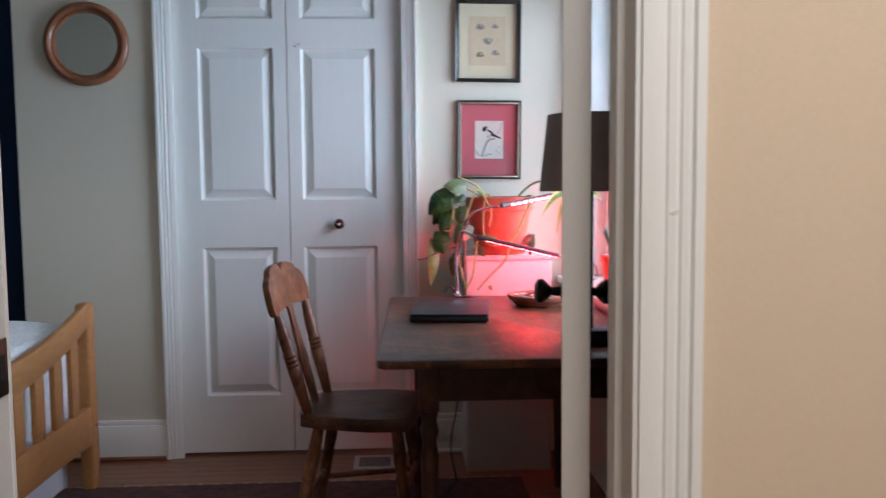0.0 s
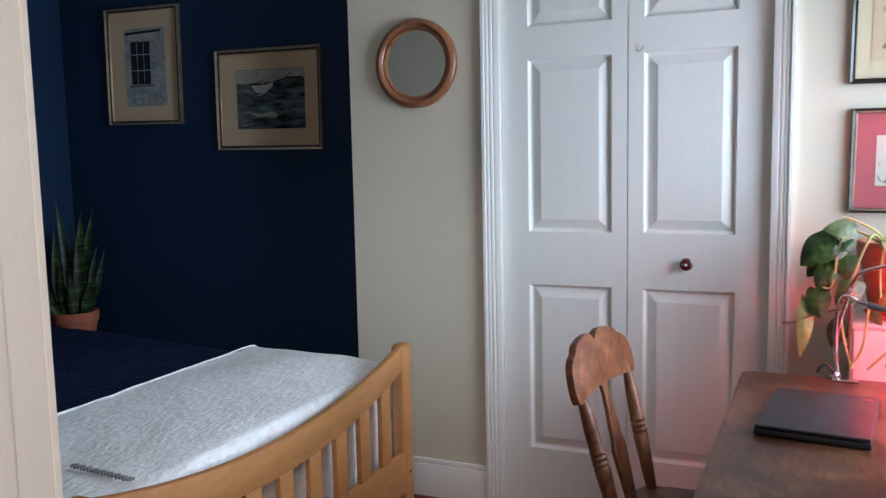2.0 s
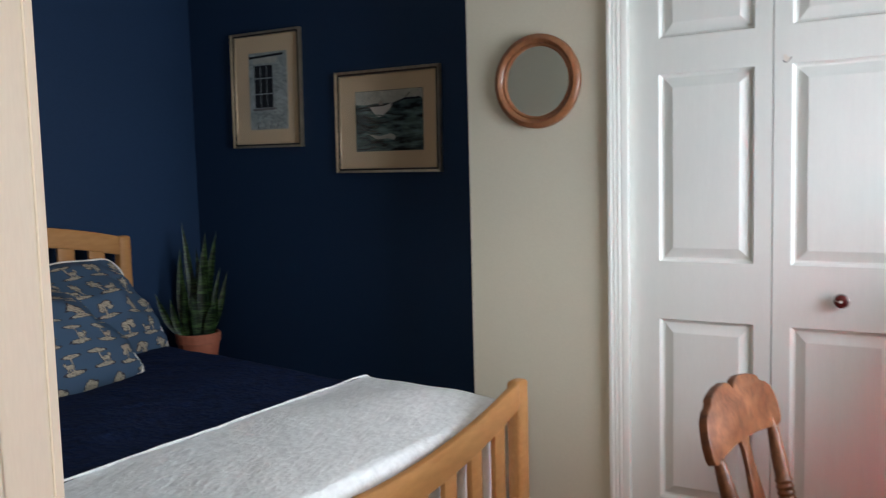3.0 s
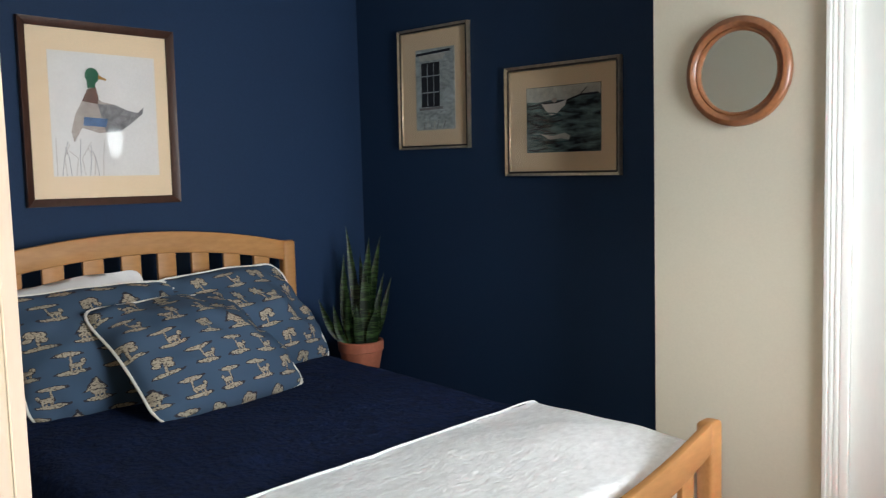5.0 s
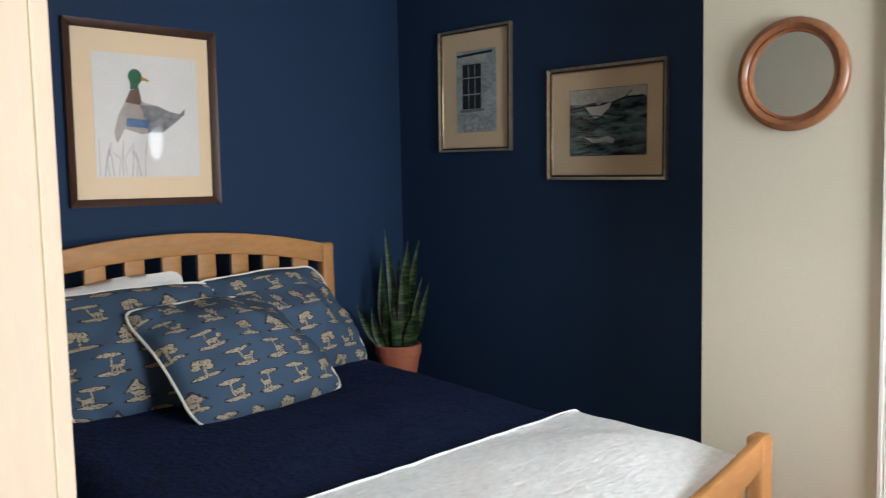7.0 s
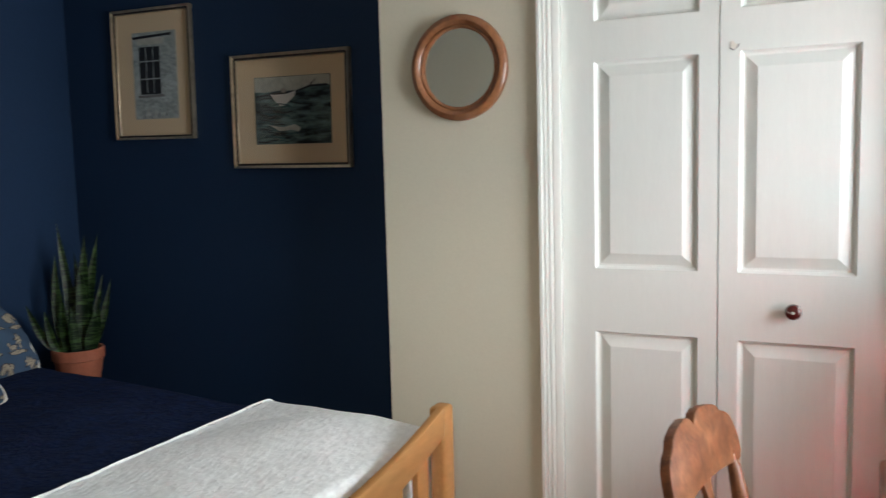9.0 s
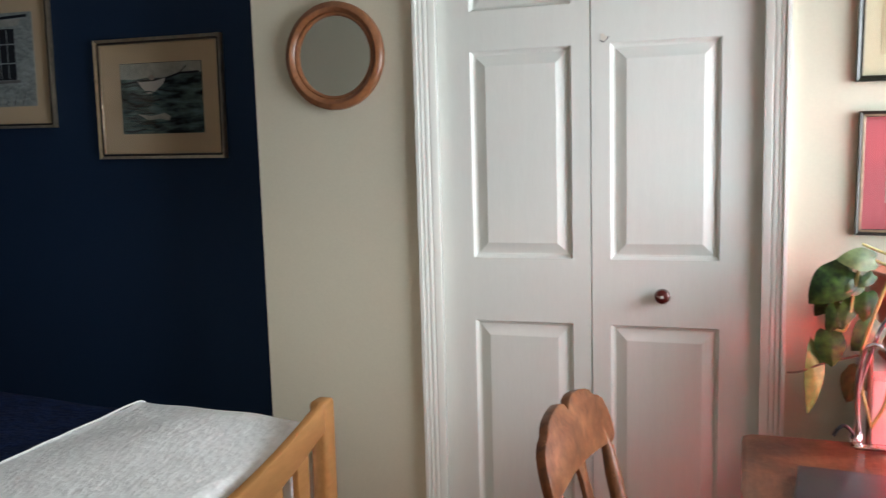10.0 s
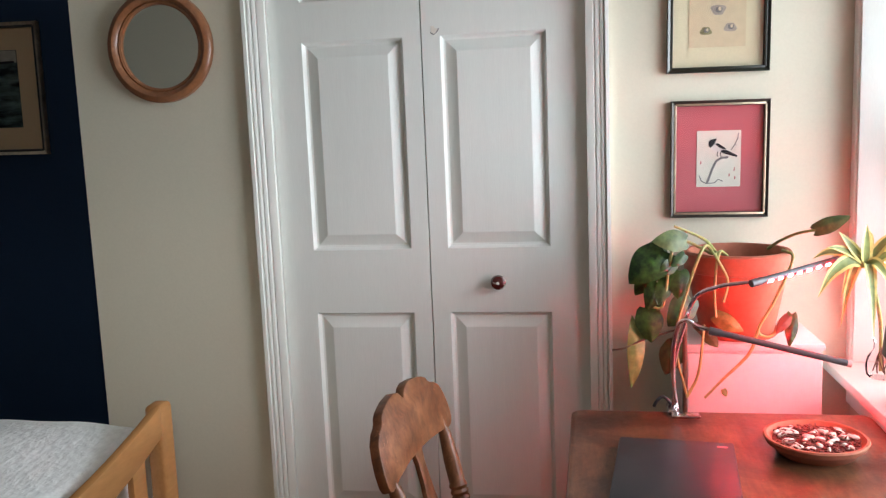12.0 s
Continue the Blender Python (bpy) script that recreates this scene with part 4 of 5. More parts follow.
SP = (-3.31, 3.90, 0.470)
snake = clay_pot("snake_plant", SP, 0.118, 0.215, "snake plant with upright banded leaves in a terracotta pot", category="plant")
ACROSS, TOWARD = Vector((0.65, 0.76, 0)), Vector((0.76, -0.65, 0))
for k, (foot, tip, top, w, near, bow) in enumerate((
        (-0.030, -0.055, 1.272, 0.046, -0.03, 0.02), (0.035, 0.118, 1.216, 0.050, 0.00, -0.012), (0.015, 0.060, 1.212, 0.062, 0.03, 0.0), (-0.045, -0.070, 1.132, 0.044, 0.01, -0.02),
        (-0.050, -0.205, 0.908, 0.036, 0.02, -0.03), (-0.055, -0.130, 0.875, 0.038, 0.04, -0.02), (0.055, 0.165, 0.998, 0.036, -0.02, 0.01), (0.045, 0.130, 1.020, 0.034, -0.05, 0.0),
        (-0.010, -0.018, 0.895, 0.050, 0.07, 0.0), (0.045, 0.085, 0.860, 0.062, 0.07, 0.0), (0.020, 0.030, 1.090, 0.058, 0.05, 0.006), (0.000, -0.010, 1.010, 0.050, -0.02, 0.0),
        (-0.035, -0.052, 0.960, 0.040, 0.05, -0.01), (0.030, 0.012, 1.130, 0.046, -0.05, 0.0), (0.060, 0.100, 0.930, 0.040, 0.03, 0.01))):
    foot_at = Vector(SP) + Vector((0, 0, 0.17)) + ACROSS * foot + TOWARD * near * 0.6
    tip_at = Vector((SP[0], SP[1], top)) + ACROSS * tip + TOWARD * near
    path = [foot_at, foot_at.lerp(tip_at, 0.35) + ACROSS * bow, foot_at.lerp(tip_at, 0.70) + ACROSS * bow * 0.6, tip_at]
    face = TOWARD + ACROSS * (0.9 * noise.noise((k * 1.7, 5, 5))) + Vector((0, 0, 0.12))
    bm = blade(path, w, 0.3, face, 1.3)
    thicken(bm, 0.002)
    part("leaf", bm, SNAKE, snake, smooth=60)

# ---------------------------------------------------------------- pictures and mirror


def picture(name, m, w, h, bar_w, deep, frame_mats, mount, opening, sheet_mat, label, lip=True):
    """A framed picture: m puts its middle on the wall, local x to the right, y up, z out. opening: (x0, x1, y0, y1) of the print."""
    pic = thing(name, m.translation, label, "picture", "pictures on the walls")
    hw, hh = w / 2, h / 2
    for a, b, c, d in ((-hw, hw, hh - bar_w, hh), (-hw, hw, -hh, -hh + bar_w), (-hw, -hw + bar_w, -hh, hh), (hw - bar_w, hw, -hh, hh)):
        horizontal = (b - a) > (d - c)
        if horizontal:
            out = [(a, d), (b, d), (b - bar_w, c), (a + bar_w, c)] if c > 0 else [(a, c), (b, c), (b - bar_w, d), (a + bar_w, d)]
        else:
            out = [(a, c), (a, d), (b, d - bar_w), (b, c + bar_w)] if a < 0 else [(b, c), (b, d), (a, d - bar_w), (a, c + bar_w)]
        own = prism(out, deep, Matrix(), 0.002)
        for v in own.verts:
            if v.co.z > deep * 0.5:
                v.co.z -= deep * 0.5 * min(hw - abs(v.co.x), hh - abs(v.co.y)) / bar_w
        own.transform(m)
        piece = part("frame_bar", own, frame_mats[0], pic)
        if lip:
            cx, cy = (a + b) / 2, (c + d) / 2
            if horizontal:
                y = cy + (-1 if c > 0 else 1) * bar_w * 0.22
                lb = block(-hw + bar_w * .75, hw - bar_w * .75, y - bar_w * .2, y + bar_w * .2, deep * .52, deep * .52 + 0.006, 0.001)
            else:
                x = cx + (1 if a < 0 else -1) * bar_w * 0.22
                lb = block(x - bar_w * .2, x + bar_w * .2, -hh + bar_w * .75, hh - bar_w * .75, deep * .52, deep * .52 + 0.006, 0.001)
            lb.transform(m)
            part("bead", lb, frame_mats[1], piece)
    bm = block(-hw + bar_w * .6, hw - bar_w * .6, -hh + bar_w * .6, hh - bar_w * .6, 0.001, 0.005)
    bm.transform(m)
    part("mount", bm, mount, pic)
    x0, x1, y0, y1 = opening
    bm = block(x0, x1, y0, y1, 0.0045, 0.0065)
    bm.transform(m)
    sheet = part("print", bm, sheet_mat, pic)
    gx, gy, gz = hw - bar_w * .8, hh - bar_w * .8, deep * .40
    bm = sheet_of(((-gx, -gy, gz), (gx, -gy, gz), (gx, gy, gz), (-gx, gy, gz)))
    bm.transform(m)
    g = part("glass", bm, GLASS, pic)
    g.visible_shadow = False
    return pic, sheet


def paint(sheet, m, outline, material, up=0.0):
    part("painted_shape", prism(outline, 0.0004, m @ Matrix.Translation((0, 0, 0.0067 + up))), material, sheet, smooth=0)


NORTH = ((1, 0, 0), (0, 0, 1), (0, -1, 0))
WEST = ((0, 1, 0), (0, 0, 1), (1, 0, 0))


def tilt(deg):
    return Matrix.Rotation(radians(deg), 4, "Z")


# a bird print on rose board
m = frame_of(*NORTH, (0.463, Y_N, 1.4065)) @ tilt(-0.7)
pic, sheet = picture("picture", m, 0.279, 0.345, 0.016, 0.024, (FRAMEEDGE, FRAMEGOLD), MATROSE, (-0.064, 0.062, -0.082, 0.084), PAPERBIRD, "small dark framed print of a black bird on rose board")
paint(sheet, m, [(-0.028, 0.044), (-0.018, 0.054), (-0.006, 0.046), (0.010, 0.034), (0.022, 0.024), (0.014, 0.020), (-0.004, 0.022), (-0.018, 0.028), (-0.026, 0.034)], PAPER)
paint(sheet, m, [(-0.030, 0.040), (-0.031, 0.050), (-0.024, 0.058), (-0.014, 0.059), (-0.007, 0.062), (-0.010, 0.054), (-0.013, 0.046), (-0.020, 0.038), (-0.026, 0.034)], INK, .0005)
paint(sheet, m, [(-0.014, 0.046), (-0.002, 0.046), (0.010, 0.038), (0.020, 0.030), (0.012, 0.028), (0.000, 0.034)], INK, .0007)
paint(sheet, m, [(0.004, 0.026), (0.018, 0.028), (0.052, 0.010), (0.050, 0.005), (0.024, 0.013), (0.008, 0.018)], INK, .0009)
for dx in (0.0, 0.009):
    paint(sheet, m, strip([(-0.004 + dx, 0.022), (-0.006 + dx, 0.012), (-0.002 + dx, 0.007)], 0.0022), INK, .0005)
paint(sheet, m, strip([(-0.034, -0.072), (-0.026, -0.050), (-0.018, -0.026), (-0.008, -0.006), (0.006, 0.003), (0.026, 0.005)], 0.0065), INKGREY)
paint(sheet, m, strip([(-0.056, -0.048), (-0.050, -0.064), (-0.036, -0.072), (-0.012, -0.070), (-0.002, -0.060), (0.012, -0.066)], 0.003), INKGREY, .0004)
paint(sheet, m, strip([(0.034, 0.026), (0.044, 0.042), (0.052, 0.058), (0.054, 0.076)], 0.0022), INKGREY, .0004)
paint(sheet, m, strip([(0.044, 0.042), (0.050, 0.040)], 0.0018), INKGREY, .0005)
for px, py in ((-0.052, -0.010), (0.030, -0.048), (0.044, -0.030), (0.046, -0.056)):
    paint(sheet, m, [(px - .0018, py - .005), (px + .0016, py - .004), (px + .0012, py + .005), (px - .0014, py + .004)], MATROSE, .0004)

# the shells print
m = frame_of(*NORTH, (0.459, Y_N, 1.837)) @ tilt(-0.8)
pic, sheet = picture("picture", m, 0.288, 0.356, 0.017, 0.024, (FRAMEBLACK, FRAMEBLACK), MATCREAM, (-0.082, 0.078, -0.105, 0.107), PAPERSHELL, "black framed cream print of five small shells")
for cx, cy, rx, mt in ((-0.035, 0.062, 0.018, WASHBEIGE), (0.032, 0.065, 0.014, WASHBEIGE), (0.0, 0.0, 0.020, WASHBEIGE), (-0.034, -0.058, 0.016, WASHOLIVE), (0.034, -0.050, 0.017, WASHBEIGE)):
    paint(sheet, m, [(cx + rx * (1 + .22 * math.sin(3 * a + cx * 90)) * math.cos(a), cy + .85 * rx * (1 + .18 * math.cos(2 * a)) * math.sin(a)) for a in [i * math.pi / 9 for i in range(18)]], mt)
    paint(sheet, m, ellipse(cx + .002, cy + .001, rx * .5, rx * .42, 14), INKGREY, .0006)
    paint(sheet, m, ellipse(cx + .004, cy + .003, rx * .22, rx * .30, 10), PAPERSHELL, .0011)
# the seascape
m = frame_of(*NORTH, (-2.202, Y_BLUE, 1.741)) @ tilt(-0.6)
pic, sheet = picture("picture", m, 0.603, 0.485, 0.022, 0.026, (FRAMEGOLD, FRAMEEDGE), MATTAN, (-0.188, 0.202, -0.141, 0.144), WASHSEA, "silver framed seascape with a small white boat")
paint(sheet, m, [(-0.186, 0.142), (0.200, 0.142), (0.200, 0.098), (0.10, 0.095), (0.02, 0.082), (-0.06, 0.085), (-0.12, 0.078), (-0.186, 0.082)], WASHSKY)
paint(sheet, m, [(-0.105, 0.072), (-0.09, 0.068), (-0.02, 0.07), (0.03, 0.082), (0.02, 0.058), (-0.03, 0.022), (-0.055, 0.020), (-0.085, 0.045)], PAPER, .0006)
paint(sheet, m, ellipse(-0.035, 0.084, 0.014, 0.011, 10), WASHBEIGE, .0005)
paint(sheet, m, strip([(0.10, 0.10), (0.13, 0.125)], 0.004), INK, .001)
paint(sheet, m, strip([(-0.183, 0.062), (-0.12, 0.068), (-0.06, 0.072), (0.03, 0.078), (0.10, 0.098), (0.19, 0.100)], 0.008), INK, .0002)
for k in range(30):
    y0 = 0.048 - 0.180 * k / 29
    x0 = -0.180 + 0.20 * abs(noise.noise((k * 3.1, 4.2, 1.0)))
    n = 8 + int(10 * abs(noise.noise((k * 1.9, 7.7, 2.0))))
    pts = [(x0 + 0.013 * j, y0 + 0.006 * math.sin(j * 0.45 + k * 1.7)) for j in range(n) if x0 + 0.013 * j < 0.188]
    pts = [p for p in pts if p[1] > -0.132]
    if len(pts) > 3:
        paint(sheet, m, strip(pts, 0.003 + 0.008 * abs(noise.noise((k * 2.3, 1.1, 9.0)))), (INK, WASHTEAL, WASHSEA, INK, WASHTEAL)[k % 5], .0003 + .00008 * k)
paint(sheet, m, [(-0.11, -0.06), (-0.04, -0.07), (0.02, -0.058), (0.05, -0.072), (0.04, -0.09), (0.0, -0.082), (-0.06, -0.086)], WASHSKY, .003)
# the old window painting
m = frame_of(*NORTH, (-2.962, Y_BLUE, 1.942)) @ tilt(-0.8)
pic, sheet = picture("picture", m, 0.477, 0.594, 0.020, 0.026, (FRAMEGOLD, FRAMEEDGE), MATTAN, (-0.125, 0.140, -0.203, 0.192), WASHWALL, "silver framed watercolour of a dark window in a pale wall")
paint(sheet, m, [(-0.085, -0.09), (0.040, -0.09), (0.040, 0.125), (-0.085, 0.125)], INK)
for px in (-0.043, 0.0):
    paint(sheet, m, strip([(px, -0.085), (px, 0.12)], 0.004), WASHWALL, .0005)
for py in (-0.02, 0.06):
    paint(sheet, m, strip([(-0.083, py), (0.038, py)], 0.005), WASHWALL, .001)
paint(sheet, m, [(-0.09, 0.135), (0.06, 0.135), (0.085, 0.165), (-0.10, 0.165)], WASHSKY, .0005)
paint(sheet, m, strip([(-0.12, 0.168), (0.115, 0.176)], 0.012), INK, .0014)
paint(sheet, m, strip([(-0.10, -0.10), (0.06, -0.097)], 0.012), INKGREY, .0012)
for k in range(7):
    paint(sheet, m, strip([(-0.07 + k * .022, -0.20), (-0.066 + k * .024, -0.165 + .012 * math.sin(k * 2.2))], 0.005), (INKGREY, WASHSKY)[k % 2], .0006)
# the duck print on the west wall
m = frame_of(*WEST, (X_W, 2.721, 1.804)) @ tilt(-0.3)
pic, sheet = picture("picture", m, 0.657, 0.749, 0.032, 0.028, (FRAMEBROWN, FRAMEBROWN), MATTAN, (-0.215, 0.240, -0.253, 0.253), PAPER, "large walnut framed print of a duck on white paper", lip=False)
paint(sheet, m, [(-0.125, -0.115), (-0.135, -0.07), (-0.115, 0.0), (-0.085, 0.055), (-0.05, 0.085), (0.0, 0.055), (0.055, 0.045), (0.11, 0.022), (0.155, 0.015), (0.18, 0.04), (0.175, 0.012), (0.13, -0.025), (0.07, -0.065), (-0.02, -0.075), (-0.09, -0.055)], WASHBEIGE)
paint(sheet, m, [(-0.02, 0.045), (0.055, 0.045), (0.11, 0.022), (0.155, 0.015), (0.18, 0.04), (0.175, 0.012), (0.13, -0.025), (0.07, -0.068), (0.01, -0.07)], INKGREY, .0006)
paint(sheet, m, [(-0.085, 0.055), (-0.06, 0.105), (-0.025, 0.115), (-0.015, 0.07), (-0.02, 0.045), (-0.06, 0.05)], WASHBROWN, .0006)
paint(sheet, m, [(-0.085, -0.045), (0.01, -0.05), (0.02, -0.015), (-0.08, -0.01)], WASHBLUE, .0012)
paint(sheet, m, ellipse(-0.038, 0.16, 0.030, 0.033, 18), WASHGREEN, .001)
paint(sheet, m, [(-0.062, 0.15), (-0.06, 0.108), (-0.028, 0.112), (-0.020, 0.15)], WASHGREEN, .0014)
paint(sheet, m, [(-0.012, 0.165), (0.022, 0.150), (0.020, 0.143), (-0.012, 0.148)], WASHORANGE, .0012)
for k in range(11):
    x = -0.20 + k * 0.019
    paint(sheet, m, strip([(x, -0.25), (x + .012 * math.sin(k * 1.9), -0.18), (x + .03 * math.sin(k * 1.3), -0.10 - .012 * (k % 5))], 0.0022), (WASHBEIGE, INKGREY)[k % 2], .0003)

# round mirror
MC = Vector((-1.269, Y_N, 1.825))
mirror = thing("mirror", MC, "round mirror in a turned reddish oak ring", "mirror")
mm = Matrix.Rotation(radians(90), 4, "X")
prof = [(0.130, 0.004), (0.132, 0.018), (0.138, 0.022), (0.143, 0.020), (0.146, 0.026), (0.158, 0.033), (0.170, 0.030), (0.177, 0.022), (0.178, 0.004), (0.172, 0.0), (0.130, 0.0)]
part("ring", lathe(prof, MC, 64, mm), MIRRORWOOD, mirror)
part("mirror_glass", lathe([(0, 0.010), (0.134, 0.010)], MC, 64, mm), MIRROR, mirror, "silvered mirror glass")

# ---------------------------------------------------------------- desk and what stands on it
desk = thing("desk", (0.4, 2.83, 0), "old dark wooden table with a scuffed worn top", "desk")
ZD = 0.768
bm = block(0.020, 0.766, 2.20, 3.42, ZD - 0.024, ZD, 0.0)
bm.transform(Matrix.Translation((0.020, 3.42, 0)) @ Matrix.Rotation(radians(-1.1), 4, "Z") @ Matrix.Translation((-0.020, -3.42, 0)))
bmesh.ops.bevel(bm, geom=[e for e in bm.edges if abs(e.verts[0].co.z - e.verts[1].co.z) > 0.01], offset=0.03, segments=4, profile=0.5, affect="EDGES")
bmesh.ops.bevel(bm, geom=[e for e in bm.edges if abs(e.verts[0].co.z - e.verts[1].co.z) < 1e-5], offset=0.006, segments=2, profile=0.5, affect="EDGES")
part("tabletop", bm, DESKWOOD, desk)
for a, b, c, d in ((0.16, 0.66, 2.30, 2.325), (0.16, 0.66, 3.335, 3.36), (0.125, 0.15, 2.35, 3.31), (0.67, 0.695, 2.35, 3.31)):
    part("apron", block(a, b, c, d, ZD - 0.135, ZD - 0.024, 0.002), DARKWOOD, desk)
for lx in (0.135, 0.685):
    for ly in (2.315, 3.345):
        leg = block(lx - 0.027, lx + 0.027, ly - 0.027, ly + 0.027, ZD - 0.16, ZD - 0.024, 0.003)
        lathe([(0.0, 0.0), (0.014, 0), (0.018, 0.02), (0.017, 0.06), (0.022, 0.30), (0.025, 0.48), (0.019, 0.52), (0.026, 0.55), (0.020, 0.575), (0.026, ZD - 0.16)], (lx, ly, 0), 18, bm=leg)
        part("leg", leg, DARKWOOD, desk)

laptop = thing("laptop", (0.245, 2.97, ZD), "closed dark grey laptop lying on the desk", "laptop")
M = frame_of(Vector((0.993, -0.115, 0)), Vector((0.115, 0.993, 0)), (0, 0, 1), (0.238, 2.955, ZD))
for nm, z0, z1, mt, ins in (("base", 0.002, 0.0175, BLACKPLASTIC, 0.0), ("lid", 0.0185, 0.0275, LAPTOPLID, 0.0015)):
    bm = block(-0.128 + ins, 0.128 - ins, -0.183 + ins, 0.183 - ins, z0, z1, 0.003)
    bm.transform(M)
    p = part(nm, bm, mt, laptop)
bm = prism([(-0.012, -0.003), (0.010, -0.006), (0.014, 0.003), (-0.008, 0.006)], 0.0006, M @ Matrix.Translation((0.10, 0.15, 0.0276)))
part("badge", bm, MATROSE, p, "small reddish badge")
for a in (-0.1, 0.1):
    for b in (-0.15, 0.15):
        part("foot", lathe([(0, 0), (0.008, 0), (0.008, 0.003), (0, 0.003)], M @ Vector((a, b, 0)), 10), BLACKPLASTIC, laptop)

# terracotta dish of pebbles
DC = Vector((0.566, 3.142, ZD))
dish = thing("dish", DC, "terracotta saucer filled with red mulch and pale pebbles", "dish")
part("saucer", lathe([(0, 0), (0.080, 0), (0.084, 0.003), (0.100, 0.022), (0.106, 0.024), (0.112, 0.036), (0.110, 0.040), (0.104, 0.040), (0.099, 0.034), (0.088, 0.020), (0, 0.018)], DC, 44), TERRA, dish)
part("mulch", lathe([(0, 0.030), (0.05, 0.029), (0.097, 0.026)], DC, 30), MULCH, dish)
random.seed(9)
for k in range(44):
    r, a = 0.088 * math.sqrt(random.random()), random.random() * 6.28
    own = bmesh.new()
    bmesh.ops.create_icosphere(own, subdivisions=2, radius=1)
    lng = random.uniform(0.006, 0.017)
    own.transform(Matrix.Translation(DC + Vector((r * math.cos(a), r * math.sin(a), 0.033))) @ Matrix.Rotation(random.random() * 6, 4, "Z") @ Matrix.Diagonal((lng, lng * random.uniform(.35, .8), 0.005, 1)))
    part("pebble", own, SHELLWHITE if k % 5 else MULCH, dish, smooth=80)
bm = bmesh.new()
for k in range(240):
    r, a = 0.09 * math.sqrt(random.random()), random.random() * 6.28
    p = DC + Vector((r * math.cos(a), r * math.sin(a), 0.030 + random.random() * 0.005))
    b2 = block(-0.006, 0.006, -0.0015, 0.0015, 0, 0.003)
    b2.transform(Matrix.Translation(p) @ Matrix.Rotation(random.random() * 6, 4, "Z") @ Matrix.Rotation(random.uniform(-.4, .4), 4, "X"))
    bm = merge(bm, b2)
tagged(part("bark_chips", bm, MULCH, dish, smooth=0), kind="stuff")

# clip-on grow lamp with two LED arms
grow = thing("grow_lamp", (0.30, 3.40, ZD), "clip-on grow lamp with two goosenecks and red LED tubes", "lamp")
bm = block(0.275, 0.345, 3.355, 3.385, ZD, ZD + 0.008, 0.002)
block(0.268, 0.292, 3.375, 3.438, ZD + 0.001, ZD + 0.016, 0.003, bm)
block(0.276, 0.300, 3.427, 3.440, ZD - 0.05, ZD + 0.01, 0.002, bm)
part("clamp", bm, CHROME, grow)
part("clamp_grip", tube([(0.285, 3.42, ZD + .012), (0.262, 3.425, ZD + .035), (0.245, 3.42, ZD + .028), (0.235, 3.42, ZD + .01)], 0.0045, 8, 6), BLACKPLASTIC, grow)
part("gooseneck", tube([(0.285, 3.40, ZD + .01), (0.285, 3.40, ZD + .13), (0.302, 3.38, ZD + .22), (0.330, 3.35, ZD + .315), (0.385, 3.33, ZD + .348), (0.458, 3.31, ZD + .362)], 0.0055, 10, 10), CHROME, grow)
part("gooseneck", tube([(0.292, 3.40, ZD + .01), (0.280, 3.39, ZD + .12), (0.286, 3.37, ZD + .225), (0.305, 3.34, ZD + .262), (0.335, 3.32, ZD + .250), (0.370, 3.31, ZD + .241)], 0.0055, 10, 10), CHROME, grow)


def led_arm(a, b, down, lit=LED):
    a, b = Vector(a), Vector(b)
    d = (b - a).normalized()
    dn = (Vector(down) - d * Vector(down).dot(d)).normalized()
    arm = part("led_arm", tube([a - d * 0.03, b], 0.0080, 14, 0), GUNMETAL, grow)
    part("collar", tube([a - d * 0.035, a - d * 0.005], 0.0098, 14, 0), GUNMETAL, arm)
    # the cap gives no light: its LED glow is in the pink colour
    part("end_cap", tube([b, b + d * 0.010], 0.0083, 14, 0), CAPGLOW, arm, "end cap tinted pink for the LED glow")
    n = 13
    for k in range(n):
        p = a + (b - a) * ((k + 0.6) / n) + dn * 0.0066
        sd = d.cross(dn)
        bm = block(-0.0062, 0.0062, -0.0045, 0.0045, 0, 0.003, 0.001)
        bm.transform(frame_of(d, sd, dn, p))
        part("led", bm, lit, arm, smooth=0)


led_arm((0.482, 3.300, 1.136), (0.806, 3.460, 1.191), (-0.12, -0.80, -0.60))
led_arm((0.392, 3.305, 1.003), (0.672, 3.285, 0.936), (-0.25, 0.80, -0.54))
part("cable", tube([(0.285, 3.43, ZD - .04), (0.27, 3.47, ZD - .25), (0.29, 3.45, 0.35), (0.26, 3.46, 0.15), (0.28, 3.40, 0.012)], 0.003, 6, 8), CABLE, grow)

# white cabinet behind the desk
cab = thing("cabinet", (0.51, 3.66, 0), "plain white cabinet standing behind the desk", "cabinet")
part("body", block(0.332, 0.690, 3.545, 3.795, 0.0, 0.897, 0.003), BOXWHITE, cab)
part("top", block(0.328, 0.694, 3.535, 3.800, 0.898, 0.916, 0.003), BOXWHITE, cab)
part("door", block(0.337, 0.685, 3.530, 3.544, 0.03, 0.892, 0.002), BOXWHITE, cab)

# the big pothos pot
PC = (0.488, 3.668, 0.916)
pothos = clay_pot("pothos_plant", PC, 0.146, 0.242, "trailing pothos in a large terracotta pot on the cabinet", category="plant", soil=0.03)
part("saucer", lathe([(0, 0.0), (0.105, 0.0), (0.118, 0.014), (0.120, 0.016), (0.114, 0.016), (0.104, 0.004), (0, 0.003)], PC, 36), TERRA, pothos)


